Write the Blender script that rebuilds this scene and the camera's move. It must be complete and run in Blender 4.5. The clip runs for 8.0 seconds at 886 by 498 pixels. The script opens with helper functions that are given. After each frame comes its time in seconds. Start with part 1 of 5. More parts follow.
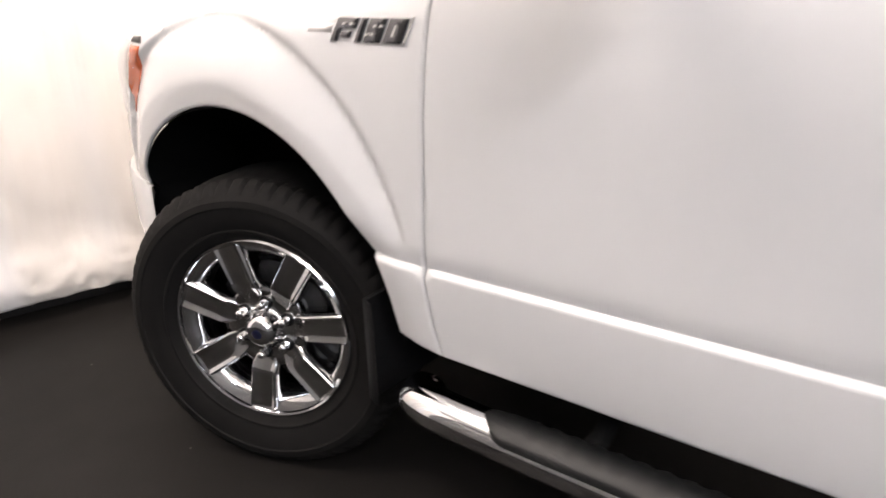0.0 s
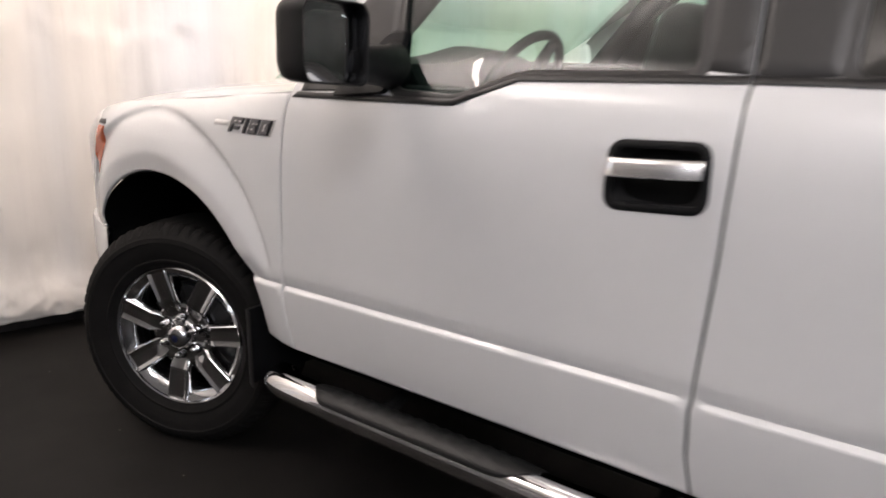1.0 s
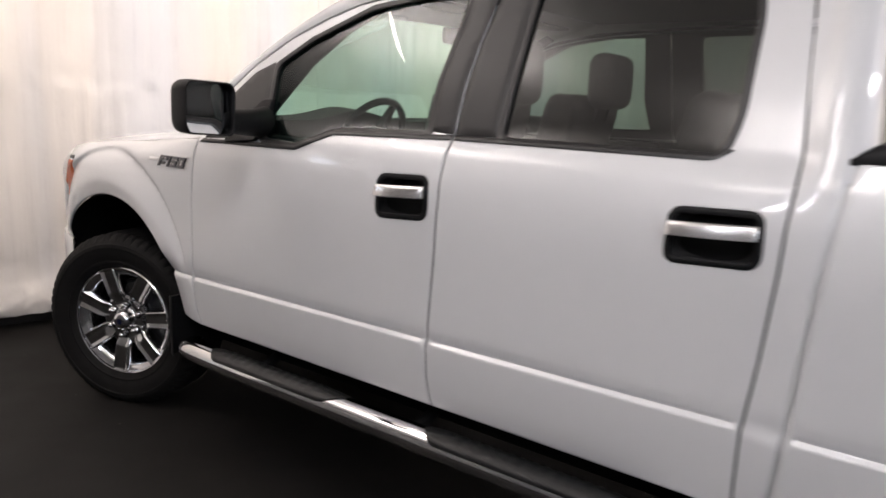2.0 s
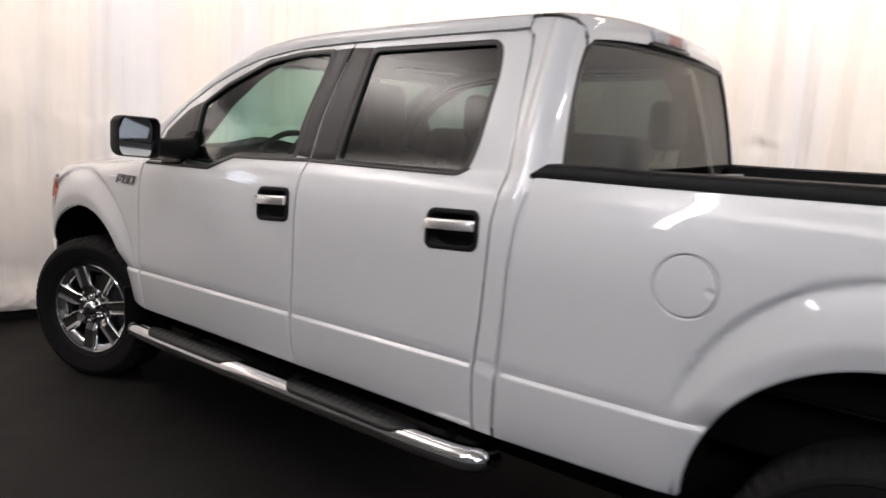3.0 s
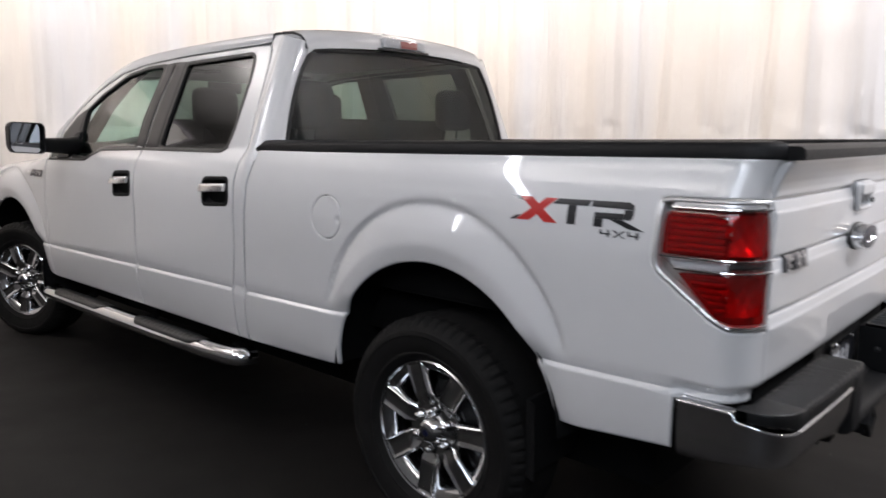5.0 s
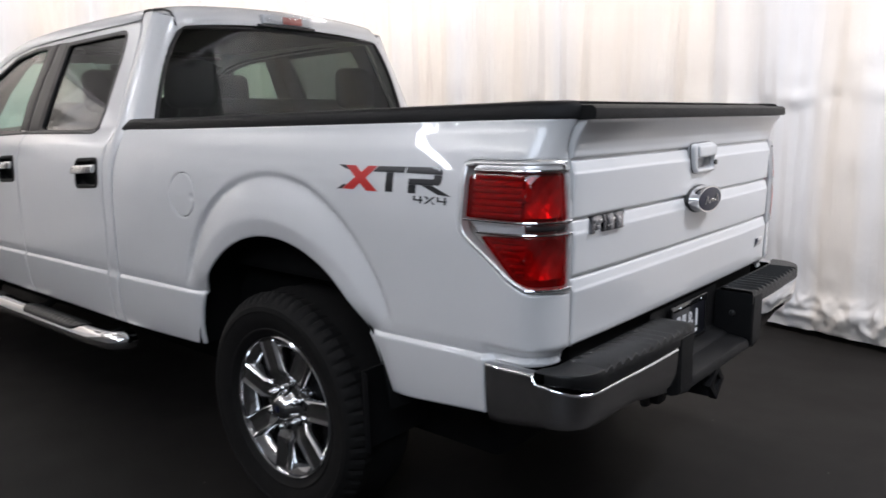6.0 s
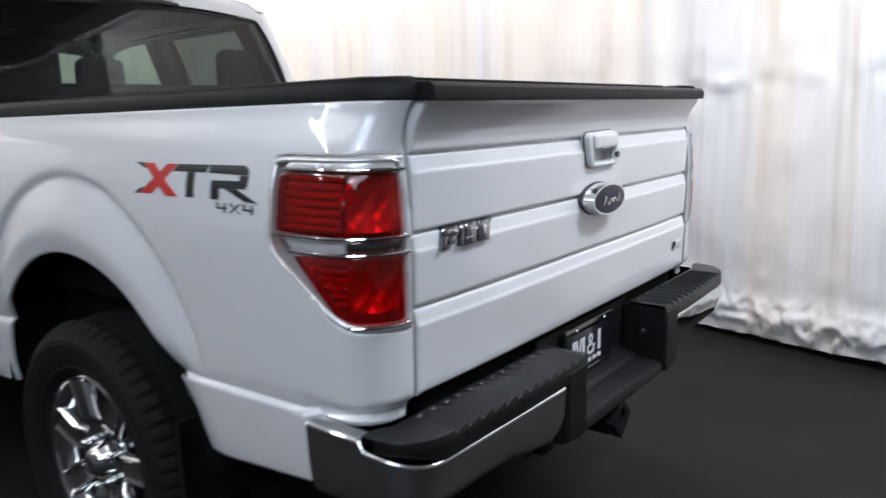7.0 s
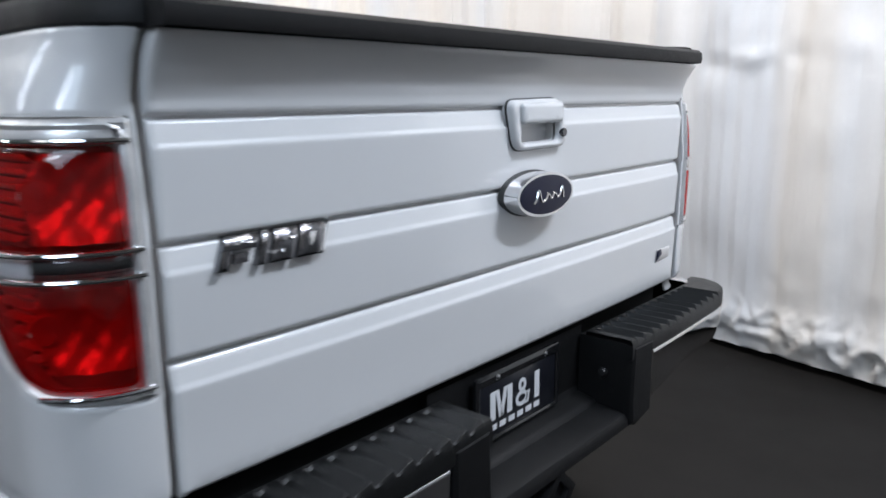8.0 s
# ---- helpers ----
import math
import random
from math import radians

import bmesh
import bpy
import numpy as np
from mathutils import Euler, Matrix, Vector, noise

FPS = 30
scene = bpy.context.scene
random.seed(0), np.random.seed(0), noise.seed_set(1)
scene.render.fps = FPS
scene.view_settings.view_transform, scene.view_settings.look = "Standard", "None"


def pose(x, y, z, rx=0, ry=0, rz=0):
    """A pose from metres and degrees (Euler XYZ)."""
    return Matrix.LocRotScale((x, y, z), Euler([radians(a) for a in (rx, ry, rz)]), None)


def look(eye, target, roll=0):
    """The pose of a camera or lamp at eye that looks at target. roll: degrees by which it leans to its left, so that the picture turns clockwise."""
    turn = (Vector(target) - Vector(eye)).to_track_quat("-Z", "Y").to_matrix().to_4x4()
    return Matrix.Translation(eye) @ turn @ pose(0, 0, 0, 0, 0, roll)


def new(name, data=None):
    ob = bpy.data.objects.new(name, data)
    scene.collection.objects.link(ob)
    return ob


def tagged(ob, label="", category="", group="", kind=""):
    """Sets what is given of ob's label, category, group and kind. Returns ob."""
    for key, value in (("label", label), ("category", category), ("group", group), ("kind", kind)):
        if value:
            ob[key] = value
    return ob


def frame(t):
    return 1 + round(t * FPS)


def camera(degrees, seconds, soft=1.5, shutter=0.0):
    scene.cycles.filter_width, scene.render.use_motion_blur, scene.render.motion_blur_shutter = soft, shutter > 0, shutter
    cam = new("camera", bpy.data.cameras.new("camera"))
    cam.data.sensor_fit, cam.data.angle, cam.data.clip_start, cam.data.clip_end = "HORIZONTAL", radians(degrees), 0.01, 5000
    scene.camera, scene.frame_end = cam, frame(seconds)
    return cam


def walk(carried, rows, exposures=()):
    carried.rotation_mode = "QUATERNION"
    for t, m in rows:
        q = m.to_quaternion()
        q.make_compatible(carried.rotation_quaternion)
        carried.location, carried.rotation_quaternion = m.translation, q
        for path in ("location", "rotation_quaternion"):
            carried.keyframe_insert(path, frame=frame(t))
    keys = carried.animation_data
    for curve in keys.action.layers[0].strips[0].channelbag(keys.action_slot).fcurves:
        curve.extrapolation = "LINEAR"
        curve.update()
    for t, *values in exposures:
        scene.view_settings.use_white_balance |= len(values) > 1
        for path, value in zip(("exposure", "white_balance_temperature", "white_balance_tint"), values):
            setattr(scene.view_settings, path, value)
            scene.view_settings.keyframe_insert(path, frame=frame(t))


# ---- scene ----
cam = camera(62.0, 8.0, 1.6, 0.5)
PATH = [
    (0, (1.484, -2.005, 1.262), (0.313, -0.539, 0.57), -1.3),
    (0.5, (1.806, -2.152, 1.343), (0.651, -0.641, 0.725), -0.2),
    (1, (2.23, -2.328, 1.372), (1.061, -0.783, 0.874), 1.5),
    (1.5, (2.685, -2.524, 1.42), (1.524, -0.955, 0.983), 2.4),
    (2.8, (3.969, -2.802, 1.47), (2.723, -1.27, 1.153), 2.7),
    (3, (4.167, -2.817, 1.477), (2.905, -1.296, 1.171), 2.9),
    (3.5, (4.643, -2.85, 1.484), (3.343, -1.355, 1.206), 2.1),
    (4, (5.083, -2.835, 1.468), (3.742, -1.374, 1.209), 1.2),
    (4.2, (5.217, -2.782, 1.464), (3.854, -1.340, 1.2), 0.9),
    (5.3, (5.828, -2.706, 1.423), (4.514, -1.234, 1.096), -0.0),
    (5.5, (5.906, -2.638, 1.415), (4.597, -1.164, 1.077), -0.2),
    (6, (6.028, -2.413, 1.378), (4.737, -0.924, 1.033), -1.0),
    (6.5, (6.013, -2.181, 1.369), (4.78, -0.647, 1.012), -1.3),
    (7, (5.964, -1.875, 1.355), (4.769, -0.315, 0.985), -1.3),
    (7.5, (5.94, -1.536, 1.339), (4.728, 0.003, 0.937), -1.3),
    (8, (5.888, -1.223, 1.292), (4.612, 0.264, 0.892), -0.6),
]
# seconds, stops, kelvin, tint: the clip's camera starts bright and warm and ends cooler
EXPOSURES = [(0.0, 1.04, 6980, 20), (0.5, 0.57, 6980, 20), (1.0, 0.30, 6920, 20), (1.5, 0.19, 6860, 20), (3.0, -0.04, 6750, 19), (4.0, -0.17, 6650, 18),
             (5.5, -0.16, 6470, 17), (6.5, -0.04, 6220, 15), (7.0, -0.02, 6110, 14), (8.0, -0.13, 5990, 12)]
walk(cam, [(t, look(eye, target, roll)) for t, eye, target, roll in PATH], EXPOSURES)

# ---- light: strip lamps and added fill lamps over the booth, no daylight ----
world = bpy.data.worlds.new("world")
world.use_nodes = True
world.node_tree.nodes["Background"].inputs[0].default_value = (0.02, 0.02, 0.02, 1)
scene.world = world
scene.view_settings.exposure = 0.0

# the booth stands turned against the truck: its own axes U (along) and V (across)
BU, BV = Vector((0.970, -0.243, 0)), Vector((0.243, 0.970, 0))
U0, U1, V0, V1 = -1.19, 8.3, -3.9, 3.57
RAIL_Z, CEIL_Z = 2.985, 3.75


def booth(u, v, z):
    p = BU * u + BV * v
    return Vector((p.x, p.y, z))


def strip_lamp(name, u, v, z, length, width, watts, colour, aim, turn=0.0):
    light = bpy.data.lights.new(name, "AREA")
    light.shape, light.size, light.size_y = "RECTANGLE", length, width
    light.energy, light.color = watts, colour
    lamp = new(name, light)
    down = Vector(aim).normalized()
    along = (BU * math.cos(turn) + BV * math.sin(turn))
    along = (along - down * along.dot(down)).normalized()
    side = down.cross(along) * -1
    lamp.matrix_world = Matrix.Translation(booth(u, v, z)) @ Matrix((along, side, -down)).transposed().to_4x4()
    return lamp


WARM, COOL = (1.0, 0.94, 0.86), (0.86, 0.93, 1.0)
OUT_N, OUT_W = tuple(BV - Vector((0, 0, 1.6))), tuple(-BU - Vector((0, 0, 1.1)))
strip_lamp("wall_wash_lamp", 3.9, V1 - 1.25, 3.5, 8.0, 0.20, 134, WARM, OUT_N)
strip_lamp("wall_wash_lamp", U0 + 1.2, 0.4, 3.5, 5.4, 0.20, 67, WARM, OUT_W, radians(90))
# a cove strip hidden above the walkway, turned up so that the ceiling glows; the wide middle one is added fill for the
# doors
strip_lamp("cove_and_fill_lamp", 0.2, -2.28, 3.36, 1.7, 0.16, 50, (0.97, 0.97, 0.95), tuple(BV * 0.10 + Vector((0, 0, 1))))
strip_lamp("cove_and_fill_lamp", -0.45, -2.60, 2.70, 2.6, 1.5, 42, (0.97, 0.97, 0.95), tuple(BV * 0.25 + Vector((0, 0, 1))))
strip_lamp("cove_and_fill_lamp", 4.25, -2.80, 3.38, 3.7, 0.14, 100, (0.97, 0.97, 0.95), tuple(BV * 0.42 + Vector((0, 0, 1))))
# an added cool fill panel that brightens the tailgate
strip_lamp("rear_fill_lamp", 7.2, -1.9, 3.3, 2.4, 1.6, 68, (0.76, 0.89, 1.0), tuple(BV * 0.45 - BU * 0.9 - Vector((0, 0, 1.1))), radians(-63))
strip_lamp("tube_and_fill_lamp", 3.03, -2.45, 3.0, 2.2, 0.11, 27, COOL, (0, 0, -1), radians(79.5))
strip_lamp("tube_and_fill_lamp", 6.90, -2.29, 3.0, 1.30, 0.10, 20, COOL, (0, 0, -1), radians(90))
# added fill for tailgate and right-hand curtain, raised out of the reflections
strip_lamp("tube_and_fill_lamp", 6.40, 2.40, 3.5, 1.30, 0.10, 92, COOL, (0, 0, -1), radians(90))

# ---- materials ----
def material(name, base, rough=0.5, metal=0.0, coat=0.0, spec=0.5, vary=0.0, scale=20.0, bump=0.0, bump_scale=200.0,
             rough_vary=0.0, second=None, sheen=0.0):
    """A principled surface with colour and gloss varied at two sizes and a fine relief."""
    m = bpy.data.materials.new(name)
    m.use_nodes = True
    t = m.node_tree
    b = t.nodes["Principled BSDF"]
    b.inputs["Base Color"].default_value = (*base, 1)
    b.inputs["Roughness"].default_value = rough
    b.inputs["Metallic"].default_value = metal
    b.inputs["Coat Weight"].default_value = coat
    b.inputs["Coat Roughness"].default_value = 0.03
    b.inputs["Specular IOR Level"].default_value = spec
    b.inputs["Sheen Weight"].default_value = sheen
    where = t.nodes.new("ShaderNodeTexCoord").outputs["Object"]

    def cloud(size, detail=4.0):
        n = t.nodes.new("ShaderNodeTexNoise")
        n.inputs["Scale"].default_value, n.inputs["Detail"].default_value = size, detail
        t.links.new(where, n.inputs["Vector"])
        return n.outputs["Fac"]

    if vary:
        big, small = cloud(scale), cloud(scale * 9)
        both = t.nodes.new("ShaderNodeMath")
        both.operation = "MULTIPLY_ADD"
        t.links.new(small, both.inputs[0])
        both.inputs[1].default_value = 0.45
        t.links.new(big, both.inputs[2])
        ramp = t.nodes.new("ShaderNodeMapRange")
        ramp.inputs["From Min"].default_value, ramp.inputs["From Max"].default_value = 0.45, 1.0
        t.links.new(both.outputs[0], ramp.inputs["Value"])
        mix = t.nodes.new("ShaderNodeMix")
        mix.data_type = "RGBA"
        far = second or tuple(max(0.0, c * (1 - vary)) for c in base)
        mix.inputs["A"].default_value, mix.inputs["B"].default_value = (*base, 1), (*far, 1)
        t.links.new(ramp.outputs[0], mix.inputs["Factor"])
        t.links.new(mix.outputs["Result"], b.inputs["Base Color"])
    if rough_vary:
        r = t.nodes.new("ShaderNodeMapRange")
        r.inputs["To Min"].default_value, r.inputs["To Max"].default_value = rough - rough_vary, rough + rough_vary
        t.links.new(cloud(scale * 2.3), r.inputs["Value"])
        t.links.new(r.outputs[0], b.inputs["Roughness"])
    if bump:
        rel = t.nodes.new("ShaderNodeBump")
        rel.inputs["Strength"].default_value, rel.inputs["Distance"].default_value = 1.0, bump
        t.links.new(cloud(bump_scale, 3.0), rel.inputs["Height"])
        t.links.new(rel.outputs[0], b.inputs["Normal"])
    return m


def cloth(name, base, second):
    """Curtain cloth: thin upright folds, soft crumples and a faint weave, tinted in upright stripes that stand for
    mixed lamp light.
    """
    m = material(name, base, 0.8, sheen=0.1)
    t = m.node_tree
    b = t.nodes["Principled BSDF"]
    where = t.nodes.new("ShaderNodeTexCoord").outputs["Object"]

    def cloud(stretch, size, detail):
        go = t.nodes.new("ShaderNodeMapping")
        go.inputs["Scale"].default_value = (1, 1, stretch)
        n = t.nodes.new("ShaderNodeTexNoise")
        n.inputs["Scale"].default_value, n.inputs["Detail"].default_value = size, detail
        t.links.new(where, go.inputs["Vector"])
        t.links.new(go.outputs[0], n.inputs["Vector"])
        return n.outputs["Fac"]

    mix = t.nodes.new("ShaderNodeMix")
    mix.data_type = "RGBA"
    mix.inputs["A"].default_value, mix.inputs["B"].default_value = (*base, 1), (*second, 1)
    tone = t.nodes.new("ShaderNodeMapRange")
    tone.inputs["From Min"].default_value, tone.inputs["From Max"].default_value = 0.42, 0.66
    t.links.new(cloud(0.06, 2.1, 2.0), tone.inputs["Value"])
    t.links.new(tone.outputs[0], mix.inputs["Factor"])
    t.links.new(mix.outputs["Result"], b.inputs["Base Color"])
    last = None
    for stretch, size, detail, high in ((0.05, 11.0, 2.0, 0.012), (0.9, 4.5, 3.0, 0.012), (1.0, 420.0, 1.0, 0.0004)):
        rel = t.nodes.new("ShaderNodeBump")
        rel.inputs["Strength"].default_value, rel.inputs["Distance"].default_value = 1.0, high
        t.links.new(cloud(stretch, size, detail), rel.inputs["Height"])
        if last is not None:
            t.links.new(last, rel.inputs["Normal"])
        last = rel.outputs[0]
    t.links.new(last, b.inputs["Normal"])
    return m


def clear(name, tint, gloss_rough=0.01, ior=1.45, veil=None):
    """Thin tinted glass: what is behind shows through, the gloss follows Fresnel."""
    m = bpy.data.materials.new(name)
    m.use_nodes = True
    t = m.node_tree
    t.nodes.clear()
    out = t.nodes.new("ShaderNodeOutputMaterial")
    see, shine, face, power, fres, mix = (t.nodes.new("ShaderNode" + k) for k in ("BsdfTransparent", "BsdfGlossy", "LayerWeight", "Math", "MapRange", "MixShader"))
    see.inputs["Color"].default_value = (*tint, 1)
    shine.inputs["Roughness"].default_value = gloss_rough
    face.inputs["Blend"].default_value = 0.5
    power.operation = "POWER"
    power.inputs[1].default_value = 5.0
    base = ((ior - 1) / (ior + 1)) ** 2 * 1.9
    fres.inputs["To Min"].default_value = base
    t.links.new(face.outputs["Facing"], power.inputs[0])
    t.links.new(power.outputs[0], fres.inputs["Value"])
    t.links.new(fres.outputs[0], mix.inputs[0])
    t.links.new(see.outputs[0], mix.inputs[1])
    t.links.new(shine.outputs[0], mix.inputs[2])
    t.links.new(mix.outputs[0], out.inputs["Surface"])
    return m


PAINT = material("white_paint", (0.755, 0.755, 0.755), 0.32, coat=1.0, vary=0.03, scale=1.5, bump=0.00004, bump_scale=900)
CHROME = material("chrome", (0.78, 0.78, 0.79), 0.06, metal=1.0, rough_vary=0.03, scale=9)
WHEEL_CHROME = material("wheel_chrome", (0.62, 0.62, 0.63), 0.10, metal=1.0, rough_vary=0.03, scale=12)
RUBBER = material("tyre_rubber", (0.0105, 0.0098, 0.0093), 0.74, spec=0.16, vary=0.3, scale=14, bump=0.0003, bump_scale=400, rough_vary=0.08)
PLASTIC = material("black_grained_plastic", (0.008, 0.008, 0.0085), 0.5, spec=0.22, vary=0.25, scale=18, bump=0.0004, bump_scale=700, rough_vary=0.06)
TRIM = material("satin_black_trim", (0.022, 0.021, 0.021), 0.4, vary=0.2, scale=12, bump=0.0001, bump_scale=600)
GLOSS = material("gloss_black", (0.012, 0.012, 0.013), 0.12, coat=0.6, vary=0.2, scale=20)
PAD = material("ribbed_step_plastic", (0.0085, 0.0088, 0.009), 0.40, spec=0.36, vary=0.3, scale=25, bump=0.0005, bump_scale=500, rough_vary=0.08)
LINER = material("dark_wheel_liner", (0.006, 0.006, 0.006), 0.85, spec=0.15, vary=0.3, scale=10, bump=0.001, bump_scale=60)
STEEL = material("dark_steel", (0.10, 0.10, 0.10), 0.45, metal=0.8, vary=0.4, scale=20, bump=0.0004, bump_scale=120)
CLOTH = material("dark_seat_cloth", (0.014, 0.014, 0.015), 0.85, vary=0.3, scale=30, bump=0.0004, bump_scale=60, sheen=0.1)
CABIN = material("grey_cabin_plastic", (0.028, 0.028, 0.029), 0.65, spec=0.25, vary=0.2, scale=15, bump=0.0001, bump_scale=90)
DASH = material("black_dashboard_plastic", (0.011, 0.011, 0.012), 0.7, spec=0.2, vary=0.2, scale=15, bump=0.0001, bump_scale=90)
HEADLINER = material("grey_headliner", (0.11, 0.108, 0.105), 0.9, vary=0.1, scale=20, bump=0.0001, bump_scale=90)
AMBER = material("amber_lens", (0.75, 0.16, 0.06), 0.2, coat=1.0, vary=0.2, scale=40)
DARK_CHROME = material("dark_chrome", (0.17, 0.17, 0.18), 0.16, metal=1.0, vary=0.1, scale=30)
SATIN = material("satin_chrome", (0.80, 0.80, 0.80), 0.27, metal=1.0, vary=0.1, scale=30)
SILVER = material("silver_reflector", (0.82, 0.81, 0.80), 0.35, metal=0.55, vary=0.2, scale=30)
DARK_RED = material("pale_lamp_housing", (0.55, 0.52, 0.50), 0.45, vary=0.3, scale=30)
RED_VINYL = material("red_vinyl", (0.62, 0.035, 0.03), 0.35, coat=0.3, vary=0.08, scale=30)
BLACK_VINYL = material("black_vinyl", (0.02, 0.02, 0.022), 0.35, coat=0.3, vary=0.15, scale=30)
LAMP_PINK = material("pale_red_cell", (0.62, 0.20, 0.17), 0.3, coat=0.4, vary=0.2, scale=40)
NAVY = material("dark_blue_enamel", (0.006, 0.008, 0.03), 0.3, spec=0.25, coat=0.1, vary=0.2, scale=40)
PLATE_BLACK = material("black_plate", (0.010, 0.011, 0.016), 0.3, coat=0.4, vary=0.2, scale=30)
PLATE_WHITE = material("white_print", (0.72, 0.73, 0.75), 0.5, vary=0.05, scale=60)
FLOOR = material("charcoal_floor", (0.0070, 0.0060, 0.0052), 0.64, spec=0.22, vary=0.28, scale=1.4, bump=0.0006, bump_scale=160, rough_vary=0.1)
def flecked(m, pale, spacing, share):
    """Strew small pale flecks of dust thinly over a surface."""
    t = m.node_tree
    b = t.nodes["Principled BSDF"]
    cells = t.nodes.new("ShaderNodeTexVoronoi")
    cells.inputs["Scale"].default_value = 1 / spacing
    t.links.new(t.nodes.new("ShaderNodeTexCoord").outputs["Object"], cells.inputs["Vector"])
    near, few, both, mix = (t.nodes.new("ShaderNode" + k) for k in ("Math", "Math", "Math", "Mix"))
    split = t.nodes.new("ShaderNodeSeparateColor")
    near.operation, near.inputs[1].default_value = "LESS_THAN", 0.085
    few.operation, few.inputs[1].default_value = "LESS_THAN", share
    both.operation = "MULTIPLY"
    mix.data_type = "RGBA"
    t.links.new(cells.outputs["Distance"], near.inputs[0])
    t.links.new(cells.outputs["Color"], split.inputs[0])
    t.links.new(split.outputs[0], few.inputs[0])
    t.links.new(near.outputs[0], both.inputs[0])
    t.links.new(few.outputs[0], both.inputs[1])
    old = b.inputs["Base Color"].links[0].from_socket
    t.links.new(old, mix.inputs["A"])
    mix.inputs["B"].default_value = (*pale, 1)
    t.links.new(both.outputs[0], mix.inputs["Factor"])
    t.links.new(mix.outputs["Result"], b.inputs["Base Color"])


flecked(FLOOR, (0.11, 0.10, 0.09), 0.045, 0.04)
# near-black: the darkness under the hems is put into this colour
HEM_GAP = material("dark_hem_gap", (0.018, 0.015, 0.014), 0.7, vary=0.3, scale=5, bump=0.001, bump_scale=40)
WALL = material("grey_plaster", (0.5, 0.49, 0.48), 0.85, vary=0.15, scale=2, bump=0.002, bump_scale=30)
CEILING = material("white_ceiling_sheet", (0.62, 0.61, 0.59), 0.85, vary=0.06, scale=1.2, bump=0.001, bump_scale=20)
# warm and cool lamp light is put into the two cloth tints
CURTAIN = cloth("white_curtain_cloth", (0.845, 0.80, 0.745), (0.77, 0.78, 0.80))
# cloth out of view, greyed so that glass and chrome mirror a dark room
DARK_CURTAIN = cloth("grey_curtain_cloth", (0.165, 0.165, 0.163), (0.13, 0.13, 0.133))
GLASS_FRONT = clear("green_tinted_glass", (0.50, 0.69, 0.63))
GLASS_REAR = clear("dark_privacy_glass", (0.19, 0.225, 0.205))
SHEET_FRONT = clear("green_tinted_sheet", (0.79, 0.885, 0.84), 0.01, 1.25)
SHEET_REAR = clear("dark_privacy_sheet", (0.57, 0.60, 0.57), 0.01, 1.3)
RED_LENS = clear("red_lens", (0.80, 0.05, 0.048), 0.03, 1.4)
CLEAR_LENS = clear("clear_lens", (0.9, 0.9, 0.9), 0.03, 1.5)
TRACK = material("painted_rail", (0.42, 0.40, 0.42), 0.4, metal=0.3, vary=0.15, scale=6)
MIRROR = material("mirror_glass", (0.75, 0.76, 0.78), 0.01, metal=1.0)


# ---- mesh helpers ----
def mesh_of(name, verts, faces, mat, smooth=True, sharp=None):
    me = bpy.data.meshes.new(name)
    me.from_pydata([tuple(map(float, v)) for v in verts], [], [tuple(map(int, f)) for f in faces])
    me.validate()
    me.update()
    bm = bmesh.new()
    bm.from_mesh(me)
    bmesh.ops.recalc_face_normals(bm, faces=bm.faces)
    bm.to_mesh(me)
    bm.free()
    if smooth:
        me.shade_smooth()
        if sharp:
            me.set_sharp_from_angle(angle=radians(sharp))
    me.materials.append(mat)
    return me


def part(name, data, mat, parent=None, label="", sharp=40, smooth=True):
    """Link a bmesh, or a pair of verts and faces, as one mesh object under its parent."""
    if isinstance(data, bmesh.types.BMesh):
        bmesh.ops.recalc_face_normals(data, faces=data.faces)
        me = bpy.data.meshes.new(name)
        data.to_mesh(me)
        data.free()
        if smooth:
            me.shade_smooth()
            me.set_sharp_from_angle(angle=radians(sharp))
        me.materials.append(mat)
    else:
        me = mesh_of(name, data[0], data[1], mat, smooth, sharp)
    ob = new(name, me)
    if parent is not None:
        ob.parent = parent
    return tagged(ob, label=label)


def thing(name, label, category, place=(0, 0, 0), group="", kind=""):
    ob = new(name)
    ob.empty_display_size = 0.1
    ob.location = place
    return tagged(ob, label, category, group, kind)


def box(size, centre=(0, 0, 0), bevel=0.0, seg=2, turn=None):
    bm = bmesh.new()
    bmesh.ops.create_cube(bm, size=1)
    bmesh.ops.scale(bm, vec=size, verts=bm.verts)
    if bevel:
        bmesh.ops.bevel(bm, geom=list(bm.edges), offset=bevel, segments=seg, profile=0.5, affect="EDGES", clamp_overlap=True)
    if turn is not None:
        bmesh.ops.transform(bm, matrix=turn, verts=bm.verts)
    bmesh.ops.translate(bm, vec=centre, verts=bm.verts)
    return bm


def lathe(profile, steps=64, axis="y", centre=(0, 0, 0), closed=False):
    """Turn (radius, along) pairs round an axis."""
    verts, faces, n = [], [], len(profile)
    for k in range(steps):
        a = 2 * math.pi * k / steps
        for r, h in profile:
            p = (r * math.cos(a), h, r * math.sin(a)) if axis == "y" else (h, r * math.cos(a), r * math.sin(a)) if axis == "x" else (r * math.cos(a), r * math.sin(a), h)
            verts.append(tuple(p[i] + centre[i] for i in range(3)))
    for k in range(steps):
        j = (k + 1) % steps
        for i in range(n if closed else n - 1):
            m = (i + 1) % n
            faces.append((k * n + i, k * n + m, j * n + m, j * n + i))
    return verts, faces


def grid(rows):
    """Faces over a list of equally long rows of points."""
    n = len(rows[0])
    faces = [(i * n + j, i * n + j + 1, (i + 1) * n + j + 1, (i + 1) * n + j) for i in range(len(rows) - 1) for j in range(n - 1)]
    return [p for row in rows for p in row], faces


